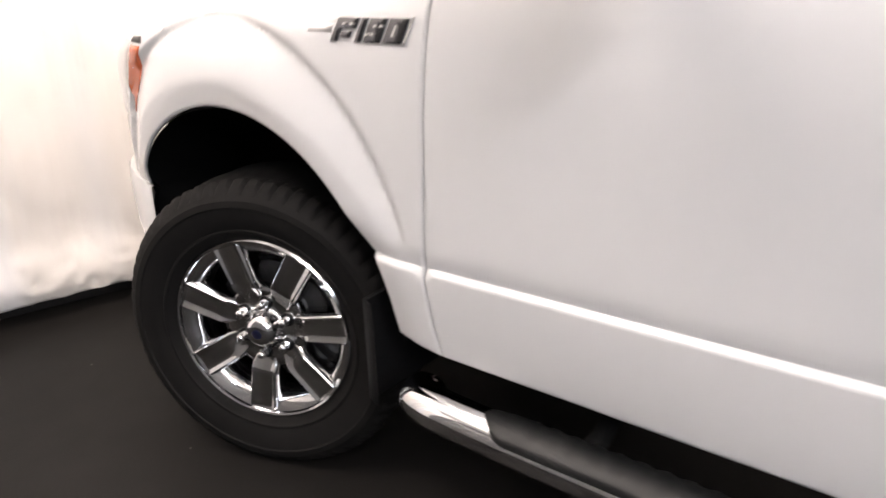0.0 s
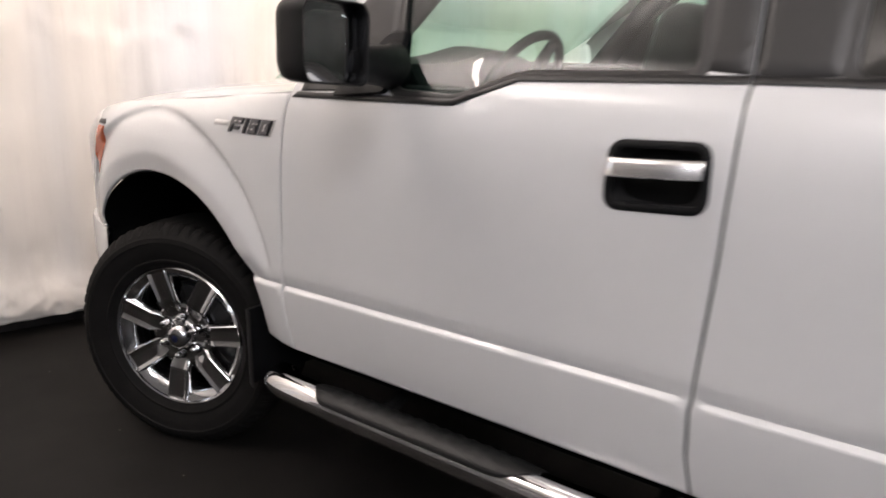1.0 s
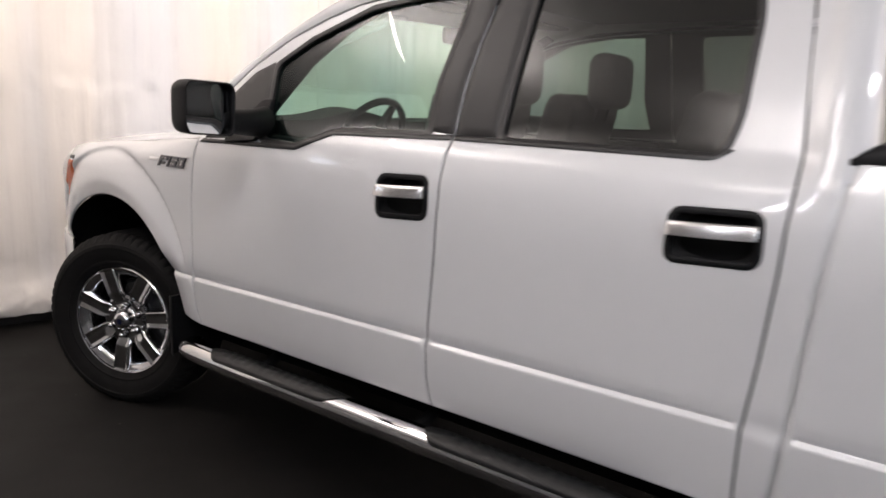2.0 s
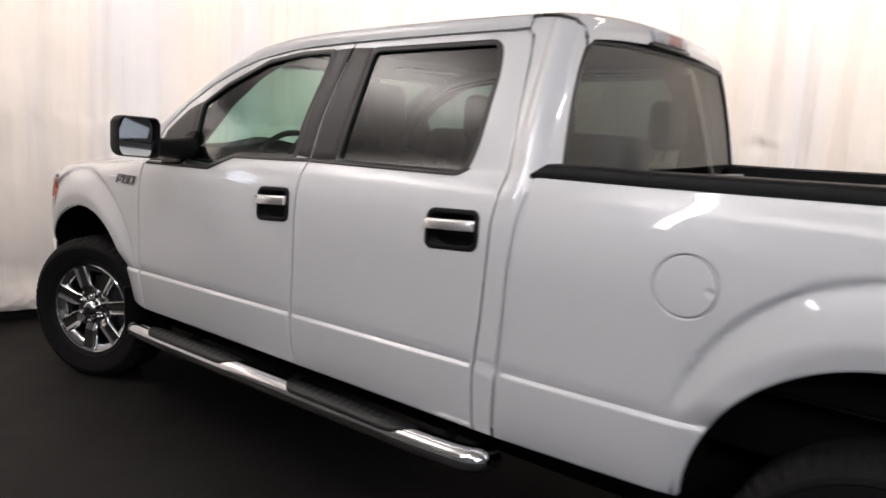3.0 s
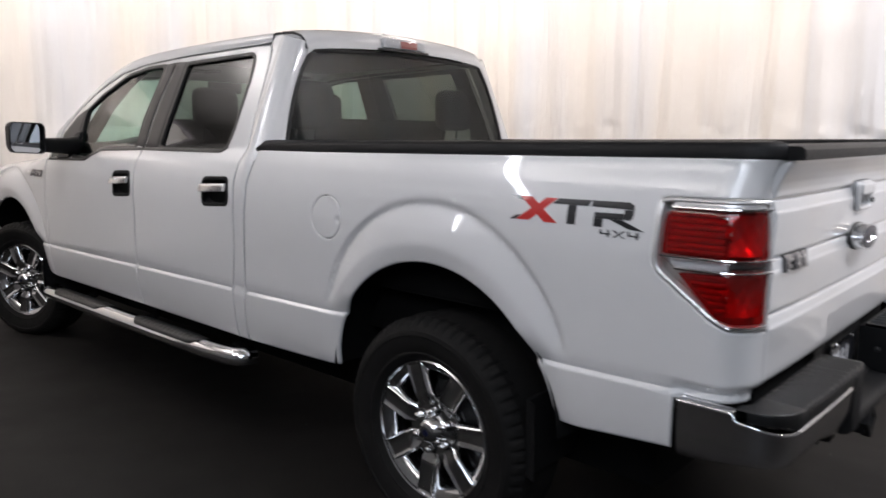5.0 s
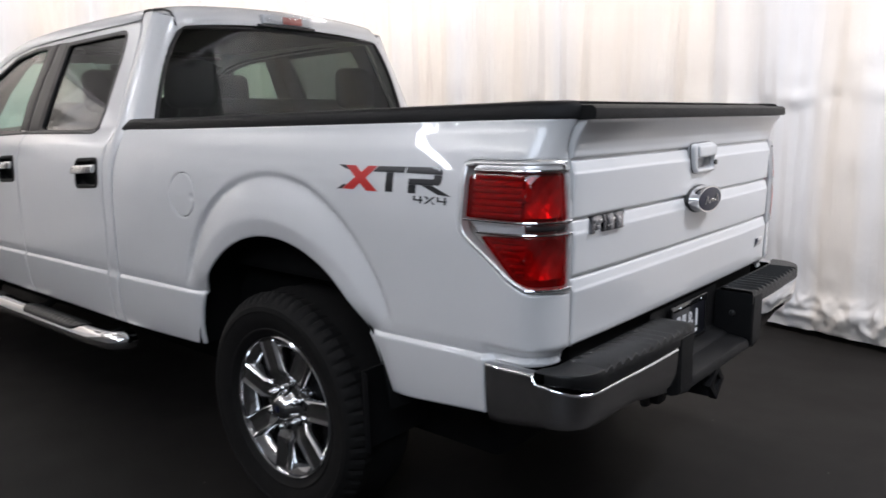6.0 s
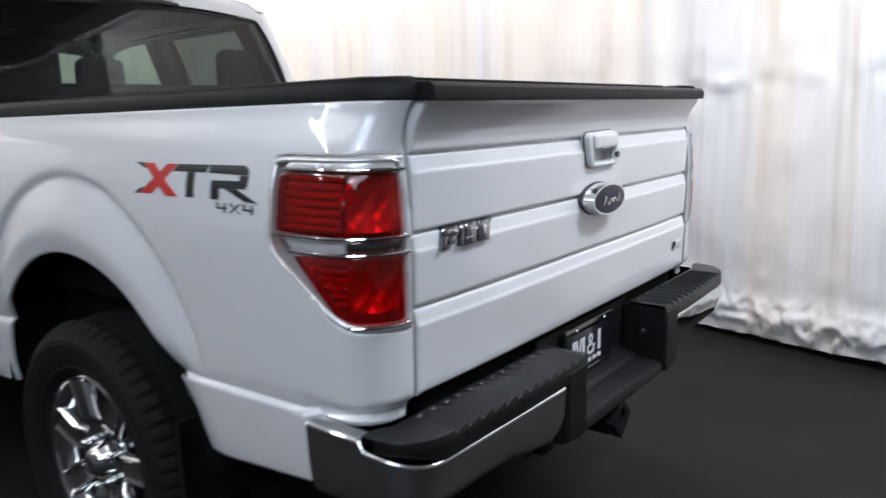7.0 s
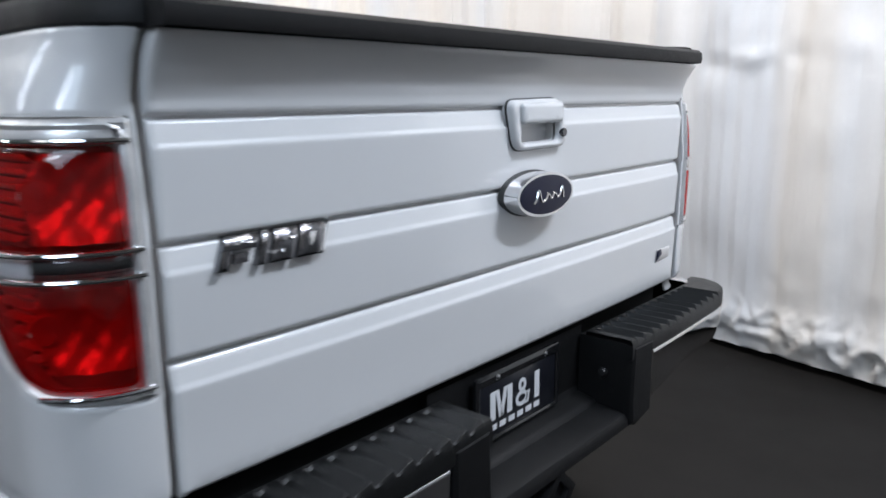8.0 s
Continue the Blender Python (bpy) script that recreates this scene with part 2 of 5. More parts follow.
def shell(rows, thick):
    """A grid given thickness along a fixed direction, closed at its rim."""
    v, f = grid(rows)
    n, cols, count = len(v), len(rows[0]), len(rows)
    v = list(v) + [tuple(np.add(p, thick)) for p in v]
    f = f + [tuple(i + n for i in reversed(q)) for q in f]
    rim = [j for j in range(cols)] + [i * cols + cols - 1 for i in range(1, count)]
    rim += [(count - 1) * cols + j for j in range(cols - 2, -1, -1)] + [i * cols for i in range(count - 2, 0, -1)]
    for a, b in zip(rim, rim[1:] + rim[:1]):
        f.append((a, b, b + n, a + n))
    return v, f


def tube(points, radius, steps=12, cap=True, squash=(1, 1), ref=(0, 0, 1)):
    """A tube along a polyline; radius may be one number or one per point."""
    pts = [Vector(p) for p in points]
    rad = [radius] * len(pts) if isinstance(radius, (int, float)) else list(radius)
    verts, faces = [], []
    for i, p in enumerate(pts):
        ahead = (pts[min(i + 1, len(pts) - 1)] - pts[max(i - 1, 0)]).normalized()
        side = ahead.cross(Vector(ref)).normalized()
        up = side.cross(ahead).normalized()
        for k in range(steps):
            a = 2 * math.pi * k / steps
            verts.append(p + rad[i] * (side * math.cos(a) * squash[0] + up * math.sin(a) * squash[1]))
    for i in range(len(pts) - 1):
        for k in range(steps):
            j = (k + 1) % steps
            faces.append((i * steps + k, i * steps + j, (i + 1) * steps + j, (i + 1) * steps + k))
    if cap:
        faces.append(tuple(range(steps)))
        faces.append(tuple((len(pts) - 1) * steps + k for k in range(steps)))
    return verts, faces


def smooth_line(points, step=0.02, rounds=2):
    """Chaikin-rounded open polyline."""
    pts = [np.array(p, float) for p in points]
    for _ in range(rounds):
        out = [pts[0]]
        for a, b in zip(pts, pts[1:]):
            out += [a * 0.75 + b * 0.25, a * 0.25 + b * 0.75]
        pts = out + [pts[-1]]
    return [tuple(p) for p in pts]


def rounded(points, radii, steps=6):
    """A closed outline whose corners are rounded by the given radii."""
    out, n = [], len(points)
    for i in range(n):
        r = radii[i] if not isinstance(radii, (int, float)) else radii
        p, a, b = (np.array(points[k % n], float) for k in (i, i - 1, i + 1))
        la, lb = np.linalg.norm(a - p), np.linalg.norm(b - p)
        if r <= 0:
            out.append(tuple(p))
            continue
        ra = min(r, la * 0.45, lb * 0.45)
        s, e = p + (a - p) / la * ra, p + (b - p) / lb * ra
        for k in range(steps + 1):
            w = k / steps
            out.append(tuple((1 - w) ** 2 * s + 2 * w * (1 - w) * p + w * w * e))
    return out


def densify(outline, step):
    out, n = [], len(outline)
    for i in range(n):
        a, b = np.array(outline[i], float), np.array(outline[(i + 1) % n], float)
        k = max(1, int(math.ceil(np.linalg.norm(b - a) / step)))
        out += [a + (b - a) * j / k for j in range(k)]
    return np.array(out)


def offset(poly, d):
    """Move a closed outline inwards by d (outwards if negative)."""
    p = np.array(poly, float)
    area = 0.5 * np.sum(p[:, 0] * np.roll(p[:, 1], -1) - np.roll(p[:, 0], -1) * p[:, 1])
    e1, e2 = p - np.roll(p, 1, 0), np.roll(p, -1, 0) - p
    n1 = np.stack([-e1[:, 1], e1[:, 0]], 1) / (np.linalg.norm(e1, axis=1)[:, None] + 1e-12)
    n2 = np.stack([-e2[:, 1], e2[:, 0]], 1) / (np.linalg.norm(e2, axis=1)[:, None] + 1e-12)
    m = n1 + n2
    m /= np.maximum(np.linalg.norm(m, axis=1)[:, None], 1e-9)
    cosine = np.maximum((m * n1).sum(1), 0.45)[:, None]
    return p + m / cosine * d * (1 if area > 0 else -1)


def inside(points, poly):
    x, y = points[:, 0], points[:, 1]
    hit = np.zeros(len(points), bool)
    n = len(poly)
    for i in range(n):
        (x1, y1), (x2, y2) = poly[i], poly[(i + 1) % n]
        if y1 == y2:
            continue
        cross = ((y1 > y) != (y2 > y)) & (x < (x2 - x1) * (y - y1) / (y2 - y1) + x1)
        hit ^= cross
    return hit


def panel(outline, fmap, holes=(), cells=0.02, extra=None, gap=0.003, lip=0.010, turn_in=0.003, edge=0.02, skip=None, roll=0.005, hold=0.0):
    """A pressed panel: an outline (with holes) on a curved surface, its edge rolled in and given a lip.
    fmap(s, z, depth) gives places; extra adds points of its own; skip drops grid points."""
    from mathutils.geometry import delaunay_2d_cdt
    rims = []
    for k, poly in enumerate((outline, *holes)):
        sign = 1 if k == 0 else -1
        dense = densify(poly, edge)
        steps = (gap, gap + roll, gap + roll + hold) if hold else (gap, gap + roll)
        rims.append(tuple(offset(dense, sign * d) for d in steps))
    (lo_s, lo_z), (hi_s, hi_z) = rims[0][0].min(0), rims[0][0].max(0)
    if extra is None or skip is not None:
        s, z = np.meshgrid(np.arange(lo_s, hi_s, cells), np.arange(lo_z, hi_z, cells))
        pts = np.stack([s.ravel(), z.ravel()], 1)
        if skip is not None:
            pts = pts[~skip(pts)]
        if extra is not None:
            pts = np.concatenate([pts, extra])
    else:
        pts = extra
    keep = inside(pts, rims[0][-1])
    for rim in rims[1:]:
        keep &= ~inside(pts, rim[-1])
    pts = pts[keep]
    everyrim = np.concatenate([r for pair in rims for r in pair])
    far = np.ones(len(pts), bool)
    for start in range(0, len(pts), 2000):
        chunk = pts[start:start + 2000]
        d = ((chunk[:, None] - everyrim[None]) ** 2).sum(-1).min(1)
        far[start:start + 2000] = d > (0.45 * min(cells, edge)) ** 2
    pts = pts[far]
    coords, edges, count = [], [], 0
    outer = []
    for pair in rims:
        for which, ring in enumerate(pair):
            n = len(ring)
            coords += [Vector(p) for p in ring]
            edges += [(count + i, count + (i + 1) % n) for i in range(n)]
            if which == 0:
                outer.append(range(count, count + n))
            count += n
    coords += [Vector(p) for p in pts]
    vo, _, fo, origin, _, _ = delaunay_2d_cdt(coords, edges, [], 0, 1e-6)
    back = {}
    for i, src in enumerate(origin):
        for k in src:
            back[k] = i
    flat = np.array([tuple(p) for p in vo])
    faces = np.array([f for f in fo if len(f) == 3])
    mid = flat[faces].mean(1)
    ok = inside(mid, rims[0][0])
    for rim in rims[1:]:
        ok &= ~inside(mid, rim[0])
    faces = [tuple(f) for f in faces[ok]]
    depth = np.zeros(len(flat))
    loops = [[back[k] for k in loop] for loop in outer]
    for loop in loops:
        depth[loop] = turn_in
    verts = [tuple(p) for p in fmap(flat[:, 0], flat[:, 1], depth)]
    for loop in loops:
        base = len(verts)
        verts += [tuple(p) for p in fmap(flat[loop, 0], flat[loop, 1], np.full(len(loop), lip))]
        n = len(loop)
        faces += [(loop[i], loop[(i + 1) % n], base + (i + 1) % n, base + i) for i in range(n)]
    return verts, faces


def mirrored(data, yc):
    v, f = data
    return [(p[0], 2 * yc - p[1], p[2]) for p in v], [tuple(reversed(q)) for q in f]


# ---- the booth: floor, ceiling, outer walls, curtains on a rail ----
def slab(name, u_lo, u_hi, v_lo, v_hi, z_lo, z_hi, mat, label, category):
    corners = [booth(u, v, z) for z in (z_lo, z_hi) for u, v in ((u_lo, v_lo), (u_hi, v_lo), (u_hi, v_hi), (u_lo, v_hi))]
    faces = [(0, 1, 2, 3), (4, 5, 6, 7), (0, 1, 5, 4), (1, 2, 6, 5), (2, 3, 7, 6), (3, 0, 4, 7)]
    ob = part(name, (corners, faces), mat, None, "", smooth=False)
    return tagged(ob, label, category, kind="structure")


slab("floor", U0 - 1.3, U1 + 1.3, V0 - 1.3, V1 + 1.3, -0.2, 0.0, FLOOR, "matt charcoal floor under the parked truck", "floor")
slab("ceiling", U0 - 1.3, U1 + 1.3, V0 - 1.3, V1 + 1.3, CEIL_Z, CEIL_Z + 0.15, CEILING, "plain white ceiling over the photo booth", "ceiling")
slab("wall_north", U0 - 1.3, U1 + 1.3, V1 + 1.15, V1 + 1.3, 0.0, CEIL_Z, WALL, "plain grey wall behind the curtains", "wall")
slab("wall_south", U0 - 1.3, U1 + 1.3, V0 - 1.3, V0 - 1.15, 0.0, CEIL_Z, WALL, "plain grey wall behind the curtains", "wall")
slab("wall_west", U0 - 1.3, U0 - 1.15, V0 - 1.15, V1 + 1.15, 0.0, CEIL_Z, WALL, "plain grey wall behind the curtains", "wall")
slab("wall_east", U1 + 1.15, U1 + 1.3, V0 - 1.15, V1 + 1.15, 0.0, CEIL_Z, WALL, "plain grey wall behind the curtains", "wall")


def loop_point(s, out=0.0, radius=1.0):
    """A point of the rail's closed loop at length s, moved outwards by out: place in booth axes, and the way out."""
    w, h, r = U1 - U0 - 2 * radius, V1 - V0 - 2 * radius, radius
    q = math.pi * r / 2
    total = 2 * (w + h) + 4 * q
    s = s % total
    cu, cv = (U0 + U1) / 2, (V0 + V1) / 2
    for k, side in enumerate((w, h, w, h)):
        a = k * math.pi / 2
        span = (w / 2, h / 2) if k % 2 == 0 else (h / 2, w / 2)
        if s < side:
            x, y, n = -span[0] + s, span[1] + r + out, (0.0, 1.0)
            break
        s -= side
        if s < q:
            b = s / r
            n = (math.sin(b), math.cos(b))
            x, y = span[0] + (r + out) * n[0], span[1] + (r + out) * n[1]
            break
        s -= q
    c, d = math.cos(-a), math.sin(-a)
    return cu + x * c - y * d, cv + x * d + y * c


LOOP = 2 * (U1 - U0 - 2.0 + V1 - V0 - 2.0) + 2 * math.pi


def ramp01_of(t):
    t = min(1.0, max(0.0, t))
    return t * t * (3 - 2 * t)


def cloth_out(s, z, rough):
    """How far the cloth stands out of the rail's line: pleats from the rail down, creases and a crumpled hem."""
    drop = (RAIL_Z - z) / RAIL_Z
    a = noise.noise((s * 0.9, 0.3, 0))
    pleat = math.sin(s * 17 + 5 * a + 0.8 * noise.noise((s * 1.7, z * 0.6, 4))) * (0.022 * (1 - drop) ** 1.1 + 0.008) + 0.004 * math.sin(s * 61 + 9 * noise.noise((s * 2, z * 0.3, 6))) * (1 - 0.6 * drop)
    wide = 0.045 * noise.noise((s * 1.1, z * 0.25, 9)) + 0.018 * noise.noise((s * 2.9, z * 0.5, 2))
    hem = math.exp(-((z - 0.16) / 0.10) ** 2)
    fold = math.exp(-((z - 1.49 - 0.04 * math.sin(s * 1.3)) / 0.05) ** 2)
    crumple = noise.noise((s * 4.5, z * 4.0, 1)) + 0.6 * noise.noise((s * 10, z * 9, 7))
    ridge = 1 - 3.0 * abs(noise.noise((s * 7.0 + 0.6 * noise.noise((s * 2, z * 6, 8)), z * 8.0, 5))) + 0.6 * (1 - 3.0 * abs(noise.noise((s * 15, z * 16, 3))))
    rest = noise.noise((s * 2.6, z * 2.2, 21)) * noise.noise((s * 1.1, z * 0.9, 23))
    low = ramp01_of(z / 0.30)
    return (pleat + wide) * (0.35 + 0.65 * low) + crumple * (0.008 + 0.036 * fold * max(0.0, noise.noise((s * 1.4, 0, 11)) + 0.35)) - 0.026 * rough * hem * ridge - 0.02 * hem + 0.05 * rest


def hem_height(s):
    u, v = loop_point(s)
    front = max(0.0, min(1.0, (U0 + 1.3 - u) / 1.0))
    return 0.035 + 0.05 * front + 0.012 * noise.noise((s * 1.9, 5.0, 0)) + 0.012 * abs(noise.noise((s * 7.5, 2.0, 0)))


CURTAINS = 20
ZS = [0.0, 0.012, 0.026, 0.04, 0.056, 0.072, 0.088, 0.104, 0.12, 0.136, 0.152, 0.168, 0.184, 0.2, 0.216, 0.232, 0.25, 0.27, 0.29, 0.31, 0.335, 0.36, 0.39, 0.45, 0.52, 0.6, 0.7, 0.8, 0.9, 1.0, 1.1, 1.2, 1.28, 1.34, 1.38, 1.41, 1.44, 1.47,
      1.5, 1.53, 1.56, 1.6, 1.65, 1.7, 1.76, 1.82, 1.9, 2.0, 2.1, 2.2, 2.3, 2.4, 2.5, 2.6, 2.7, 2.8, 2.86, RAIL_Z - 0.03]
for k in range(CURTAINS):
    rows, per = [], LOOP / CURTAINS
    for i in range(171):
        s = k * per - 0.02 + (per + 0.04) * i / 170
        hem, row = hem_height(s), []
        rough = 0.58 - 0.33 * max(0.0, min(1.0, (U0 + 2.6 - loop_point(s)[0]) / 1.6))
        for z in ZS:
            zz = hem + (RAIL_Z - 0.03 - hem) * z / (RAIL_Z - 0.03)
            u, v = loop_point(s, cloth_out(s, zz, rough) + 0.004 * (k % 2))
            row.append(tuple(booth(u, v, zz)))
        rows.append(row)
    mid = loop_point(k * per + per / 2)
    centre = booth(mid[0], mid[1], 1.5)
    out = booth(*loop_point(k * per + per / 2, 0.004), 1.5) - centre
    # unseen panels turn grey here to keep the reflections dark
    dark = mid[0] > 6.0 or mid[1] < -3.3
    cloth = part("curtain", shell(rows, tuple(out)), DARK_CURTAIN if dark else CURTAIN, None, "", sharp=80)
    tagged(cloth, "grey pleated cloth curtain added out of view" if dark else "white pleated cloth curtain with a crumpled hem", "curtain", "curtains round the booth")

rail = thing("curtain_rail", "thin curved metal curtain rail with small hooks", "rail", tuple(booth(0, 0, RAIL_Z)))
track_pts = [booth(*loop_point(LOOP * i / 240), RAIL_Z) - rail.location for i in range(241)]
part("track", tube(track_pts, 0.016, 10, False, (0.6, 1.9)), TRACK, rail)
hook_data = mesh_of("hook", *tube([(0, 0, 0.012), (0.006, 0, 0), (0.006, 0, -0.02), (0, 0, -0.035), (-0.006, 0, -0.028)], 0.0025, 6), STEEL)
for i in range(150):
    hook = new("hook", hook_data)
    hook.parent = rail
    hook.location = booth(*loop_point(LOOP * i / 150), RAIL_Z - 0.012) - rail.location

# a dark band put in for the shade behind the curtain hems
gap_rows = [[tuple(booth(*loop_point(LOOP * i / 260, 0.13), z)) for z in (0.0, 0.06, 0.125)] for i in range(261)]
gap_out = [[tuple(booth(*loop_point(LOOP * i / 260, 0.15), z)) for z in (0.125, 0.0)] for i in range(261)]
tagged(part("baseboard", grid([a + b for a, b in zip(gap_rows, gap_out)]), HEM_GAP, None, sharp=30),
       "low dark band standing for the darkness behind the curtain hems", "baseboard", kind="structure")


# ---- the pickup truck: front at -x, its near side at -y ----
YC = -0.015                      # the bed's middle line
YCAB = 0.028                     # the cab's
WHEEL_X, WHEEL_Z = (0.0, 3.978), 0.402
ARCHES = ((-0.02, 0.48, 0.503), (3.98, 0.487, 0.512))


def ramp01(t):
    t = np.clip(t, 0, 1)
    return t * t * (3 - 2 * t)


def crease_z(x):
    return 0.700 + 0.0118 * np.asarray(x, float)


PROFILE_Z = [0.40, 0.46, 0.50, 0.56, 0.64, 0.688, 0.6925, 0.6980, 0.7010, 0.711, 0.738, 0.90, 1.00, 1.10, 1.20, 1.24, 1.30, 1.335, 1.36, 1.43, 1.50, 1.575, 1.65, 1.72, 1.78, 1.84, 1.88]
PROFILE_Y = [0.890, 0.912, 0.925, 0.936, 0.944, 0.9473, 0.9466, 0.9365, 0.9347, 0.9398, 0.9445, 0.9480, 0.951, 0.954, 0.949, 0.941, 0.9190, 0.892, 0.871, 0.8430, 0.8145, 0.7815, 0.7480, 0.7165, 0.690, 0.664, 0.640]
FINE_Z = np.arange(0.38, 1.92, 0.002)
FINE_Y = np.convolve(np.pad(np.interp(FINE_Z, PROFILE_Z, PROFILE_Y), 8, mode="edge"), np.ones(3) / 3, "same")[8:-8]
SOFT_Y = np.convolve(np.pad(FINE_Y, 24, mode="edge"), np.ones(25) / 25, "same")[24:-24]
FINE_Y = np.where(FINE_Z > 1.40, SOFT_Y, FINE_Y)
BED_D = np.interp(FINE_Z, [1.0, 1.06, 1.10, 1.15, 1.20, 1.24, 1.30, 1.335, 1.36, 1.42], [0.0, 0.0, -0.001, -0.003, -0.0065, -0.0078, -0.005, 0.003, 0.014, 0.018])
BED_D = np.convolve(np.pad(BED_D, 24, mode="edge"), np.ones(19) / 19, "same")[24:-24]
SHOULDER_X = [-0.9, -0.6, -0.5, -0.3, 0.0, 0.3, 0.64]
SHOULDER_Z = [1.08, 1.135, 1.165, 1.20, 1.228, 1.25, 1.275]


def half_width(x, z):
    """The body's half width at a place of its side, with crease, wheel-arch flares and the nose's inward curve."""
    x, z = np.asarray(x, float), np.asarray(z, float)
    zc = crease_z(x)
    low = np.clip((1.25 - z) / 0.4, 0, 1)
    w = np.interp(z - (zc - 0.70) * low, FINE_Z, FINE_Y)
    w = w + np.interp(z, [1.24, 1.30, 1.36, 1.42], [0.0, 0.0045, 0.025, 0.025]) * ramp01((x - 2.80) / 0.06) * (1 - ramp01((x - 2.872) / 0.04))
    w = w + np.interp(z, FINE_Z, BED_D) * ramp01((x - 2.872) / 0.04)
    w = w - 0.011 * np.clip(x - 3.0, 0, None) - 0.004 * np.clip(x - 3.9, 0, None) ** 2
    w = w - 0.75 * np.clip(-0.29 - x, 0, None) ** 2
    zs = np.interp(x, SHOULDER_X, SHOULDER_Z)
    front = np.clip((0.60 - x) / 0.35, 0, 1)
    w = w - front * 0.060 * np.clip((z - (zs - 0.11)) / 0.11, 0, 1.2) ** 2.4
    for cx, cz, r in ARCHES:
        dx, dz = x - cx, z - cz
        d = np.hypot(dx, dz) + 1e-9
        lean = np.abs(dx) / d
        reach = 0.722 - 0.125 * lean ** 2.2 + (0.0 if cx > 1 else -0.010)
        t = reach - d
        fade = ramp01((z - zc + 0.005) / 0.10)
        w = w - 0.013 * np.clip((r + 0.066 - d) / 0.066, 0, 1)
        w = w + fade * (-(0.008 + 0.006 * np.clip(dz / d, 0, 1)) * ramp01((t + 0.012) / 0.020) + 0.040 * np.sin(np.clip((t - 0.008) / 0.145, 0, 1) * 1.35) ** 1.1)
    return w


def side_map(s, z, depth):
    s, z = np.asarray(s, float), np.asarray(z, float)
    return np.stack([s, YC - half_width(s, z) + YOFF + np.asarray(depth), z], 1)


YOFF = 0.015              # half widths are taken from y = 0 on the near side


def bed_map(s, z, depth):
    """The bed side: straight, then round the rear corner to the tailgate."""
    s, z, depth = (np.asarray(a, float) for a in (s, z, depth))
    r, x0 = 0.115, 4.945
    depth = depth + 0.026 * ramp01((0.792 - z) / 0.030) * ramp01((s - 4.872) / 0.02)
    q = r * math.pi / 2
    a = np.clip((s - x0) / r, 0, math.pi / 2)
    past = np.clip(s - x0 - q, 0, None)
    flare = 0.052 * np.clip((z - 1.285) / 0.09, 0, 1.1) ** 1.8 * np.sin(a)
    dip = (half_width(x0, z) - half_width(x0, 1.1)) * np.sin(a) * 0.35
    x = np.minimum(s, x0) + r * np.sin(a) - depth * np.sin(a) + flare + dip
    y = -(half_width(np.minimum(s, x0), z) - depth * np.cos(a)) + r * (1 - np.cos(a)) + past
    return np.stack([x, y, z], 1)


def arch_points(k, lo=0.012):
    """Points on rings round a wheel arch."""
    cx, cz, r = ARCHES[k]
    out = []
    for ring in np.arange(r + lo, 0.80, 0.007):
        n = int(2 * math.pi * ring / 0.018)
        a = np.arange(n) * 2 * math.pi / n
        out.append(np.stack([cx + ring * np.cos(a), cz + ring * np.sin(a)], 1))
    pts = np.concatenate(out)
    return pts[pts[:, 1] > crease_z(pts[:, 0]) + 0.045]


def level_points(x_lo, x_hi, top=1.9, step=0.03):
    """Grid rows that follow the crease, close together where the surface bends."""
    rows = [0.42, 0.46, 0.485, 0.51, 0.53, 0.56, 0.60, 0.64, 0.665, 0.678, 0.685, 0.6895, 0.693, 0.697, 0.701, 0.705, 0.709, 0.713, 0.718, 0.724, 0.734, 0.742, 0.76, 0.78, 0.81, 0.85]
    rows += list(np.arange(0.88, top, 0.024))
    s, z = np.meshgrid(np.arange(x_lo, x_hi, step), rows)
    pts = np.stack([s.ravel(), z.ravel()], 1)
    pts[:, 1] += (crease_z(pts[:, 0]) - 0.70) * np.clip((1.25 - pts[:, 1]) / 0.4, 0, 1)
    return pts


def off_arches(pts):
    keep = np.ones(len(pts), bool)
    for cx, cz, _ in ARCHES:
        keep &= (np.hypot(pts[:, 0] - cx, pts[:, 1] - cz) > 0.805) | (pts[:, 1] < crease_z(pts[:, 0]) + 0.04)
    return pts[keep]


def arch_arc(k, z_from, z_to):
    """The arch's edge from the front foot up and over to the rear foot."""
    cx, cz, r = ARCHES[k]
    a0, a1 = math.pi - math.asin((z_from - cz) / r), math.asin((z_to - cz) / r)
    return [(cx + r * math.cos(a0 + (a1 - a0) * i / 60), cz + r * math.sin(a0 + (a1 - a0) * i / 60)) for i in range(61)]


truck = thing("pickup_truck", "white four-door pickup truck with chrome wheels and side steps", "pickup truck", (2.1, YC, 0))
truck_at = Vector(truck.location)


def truck_part(name, data, mat, parent=None, label="", sharp=40, smooth=True):
    """A part in world places, hung under the truck or under one of its parts."""
    ob = part(name, data, mat, parent or truck, label, sharp, smooth)
    if parent is None:
        ob.matrix_parent_inverse = Matrix.Translation(-truck_at)
    return ob


def both_sides(name, data, mat, label="", parents=(None, None), sharp=40):
    near = truck_part(name, data, mat, parents[0], label, sharp)
    far = truck_part(name, mirrored(data, YC if min(p[0] for p in data[0]) > 2.83 else YCAB), mat, parents[1], label, sharp)
    return near, far


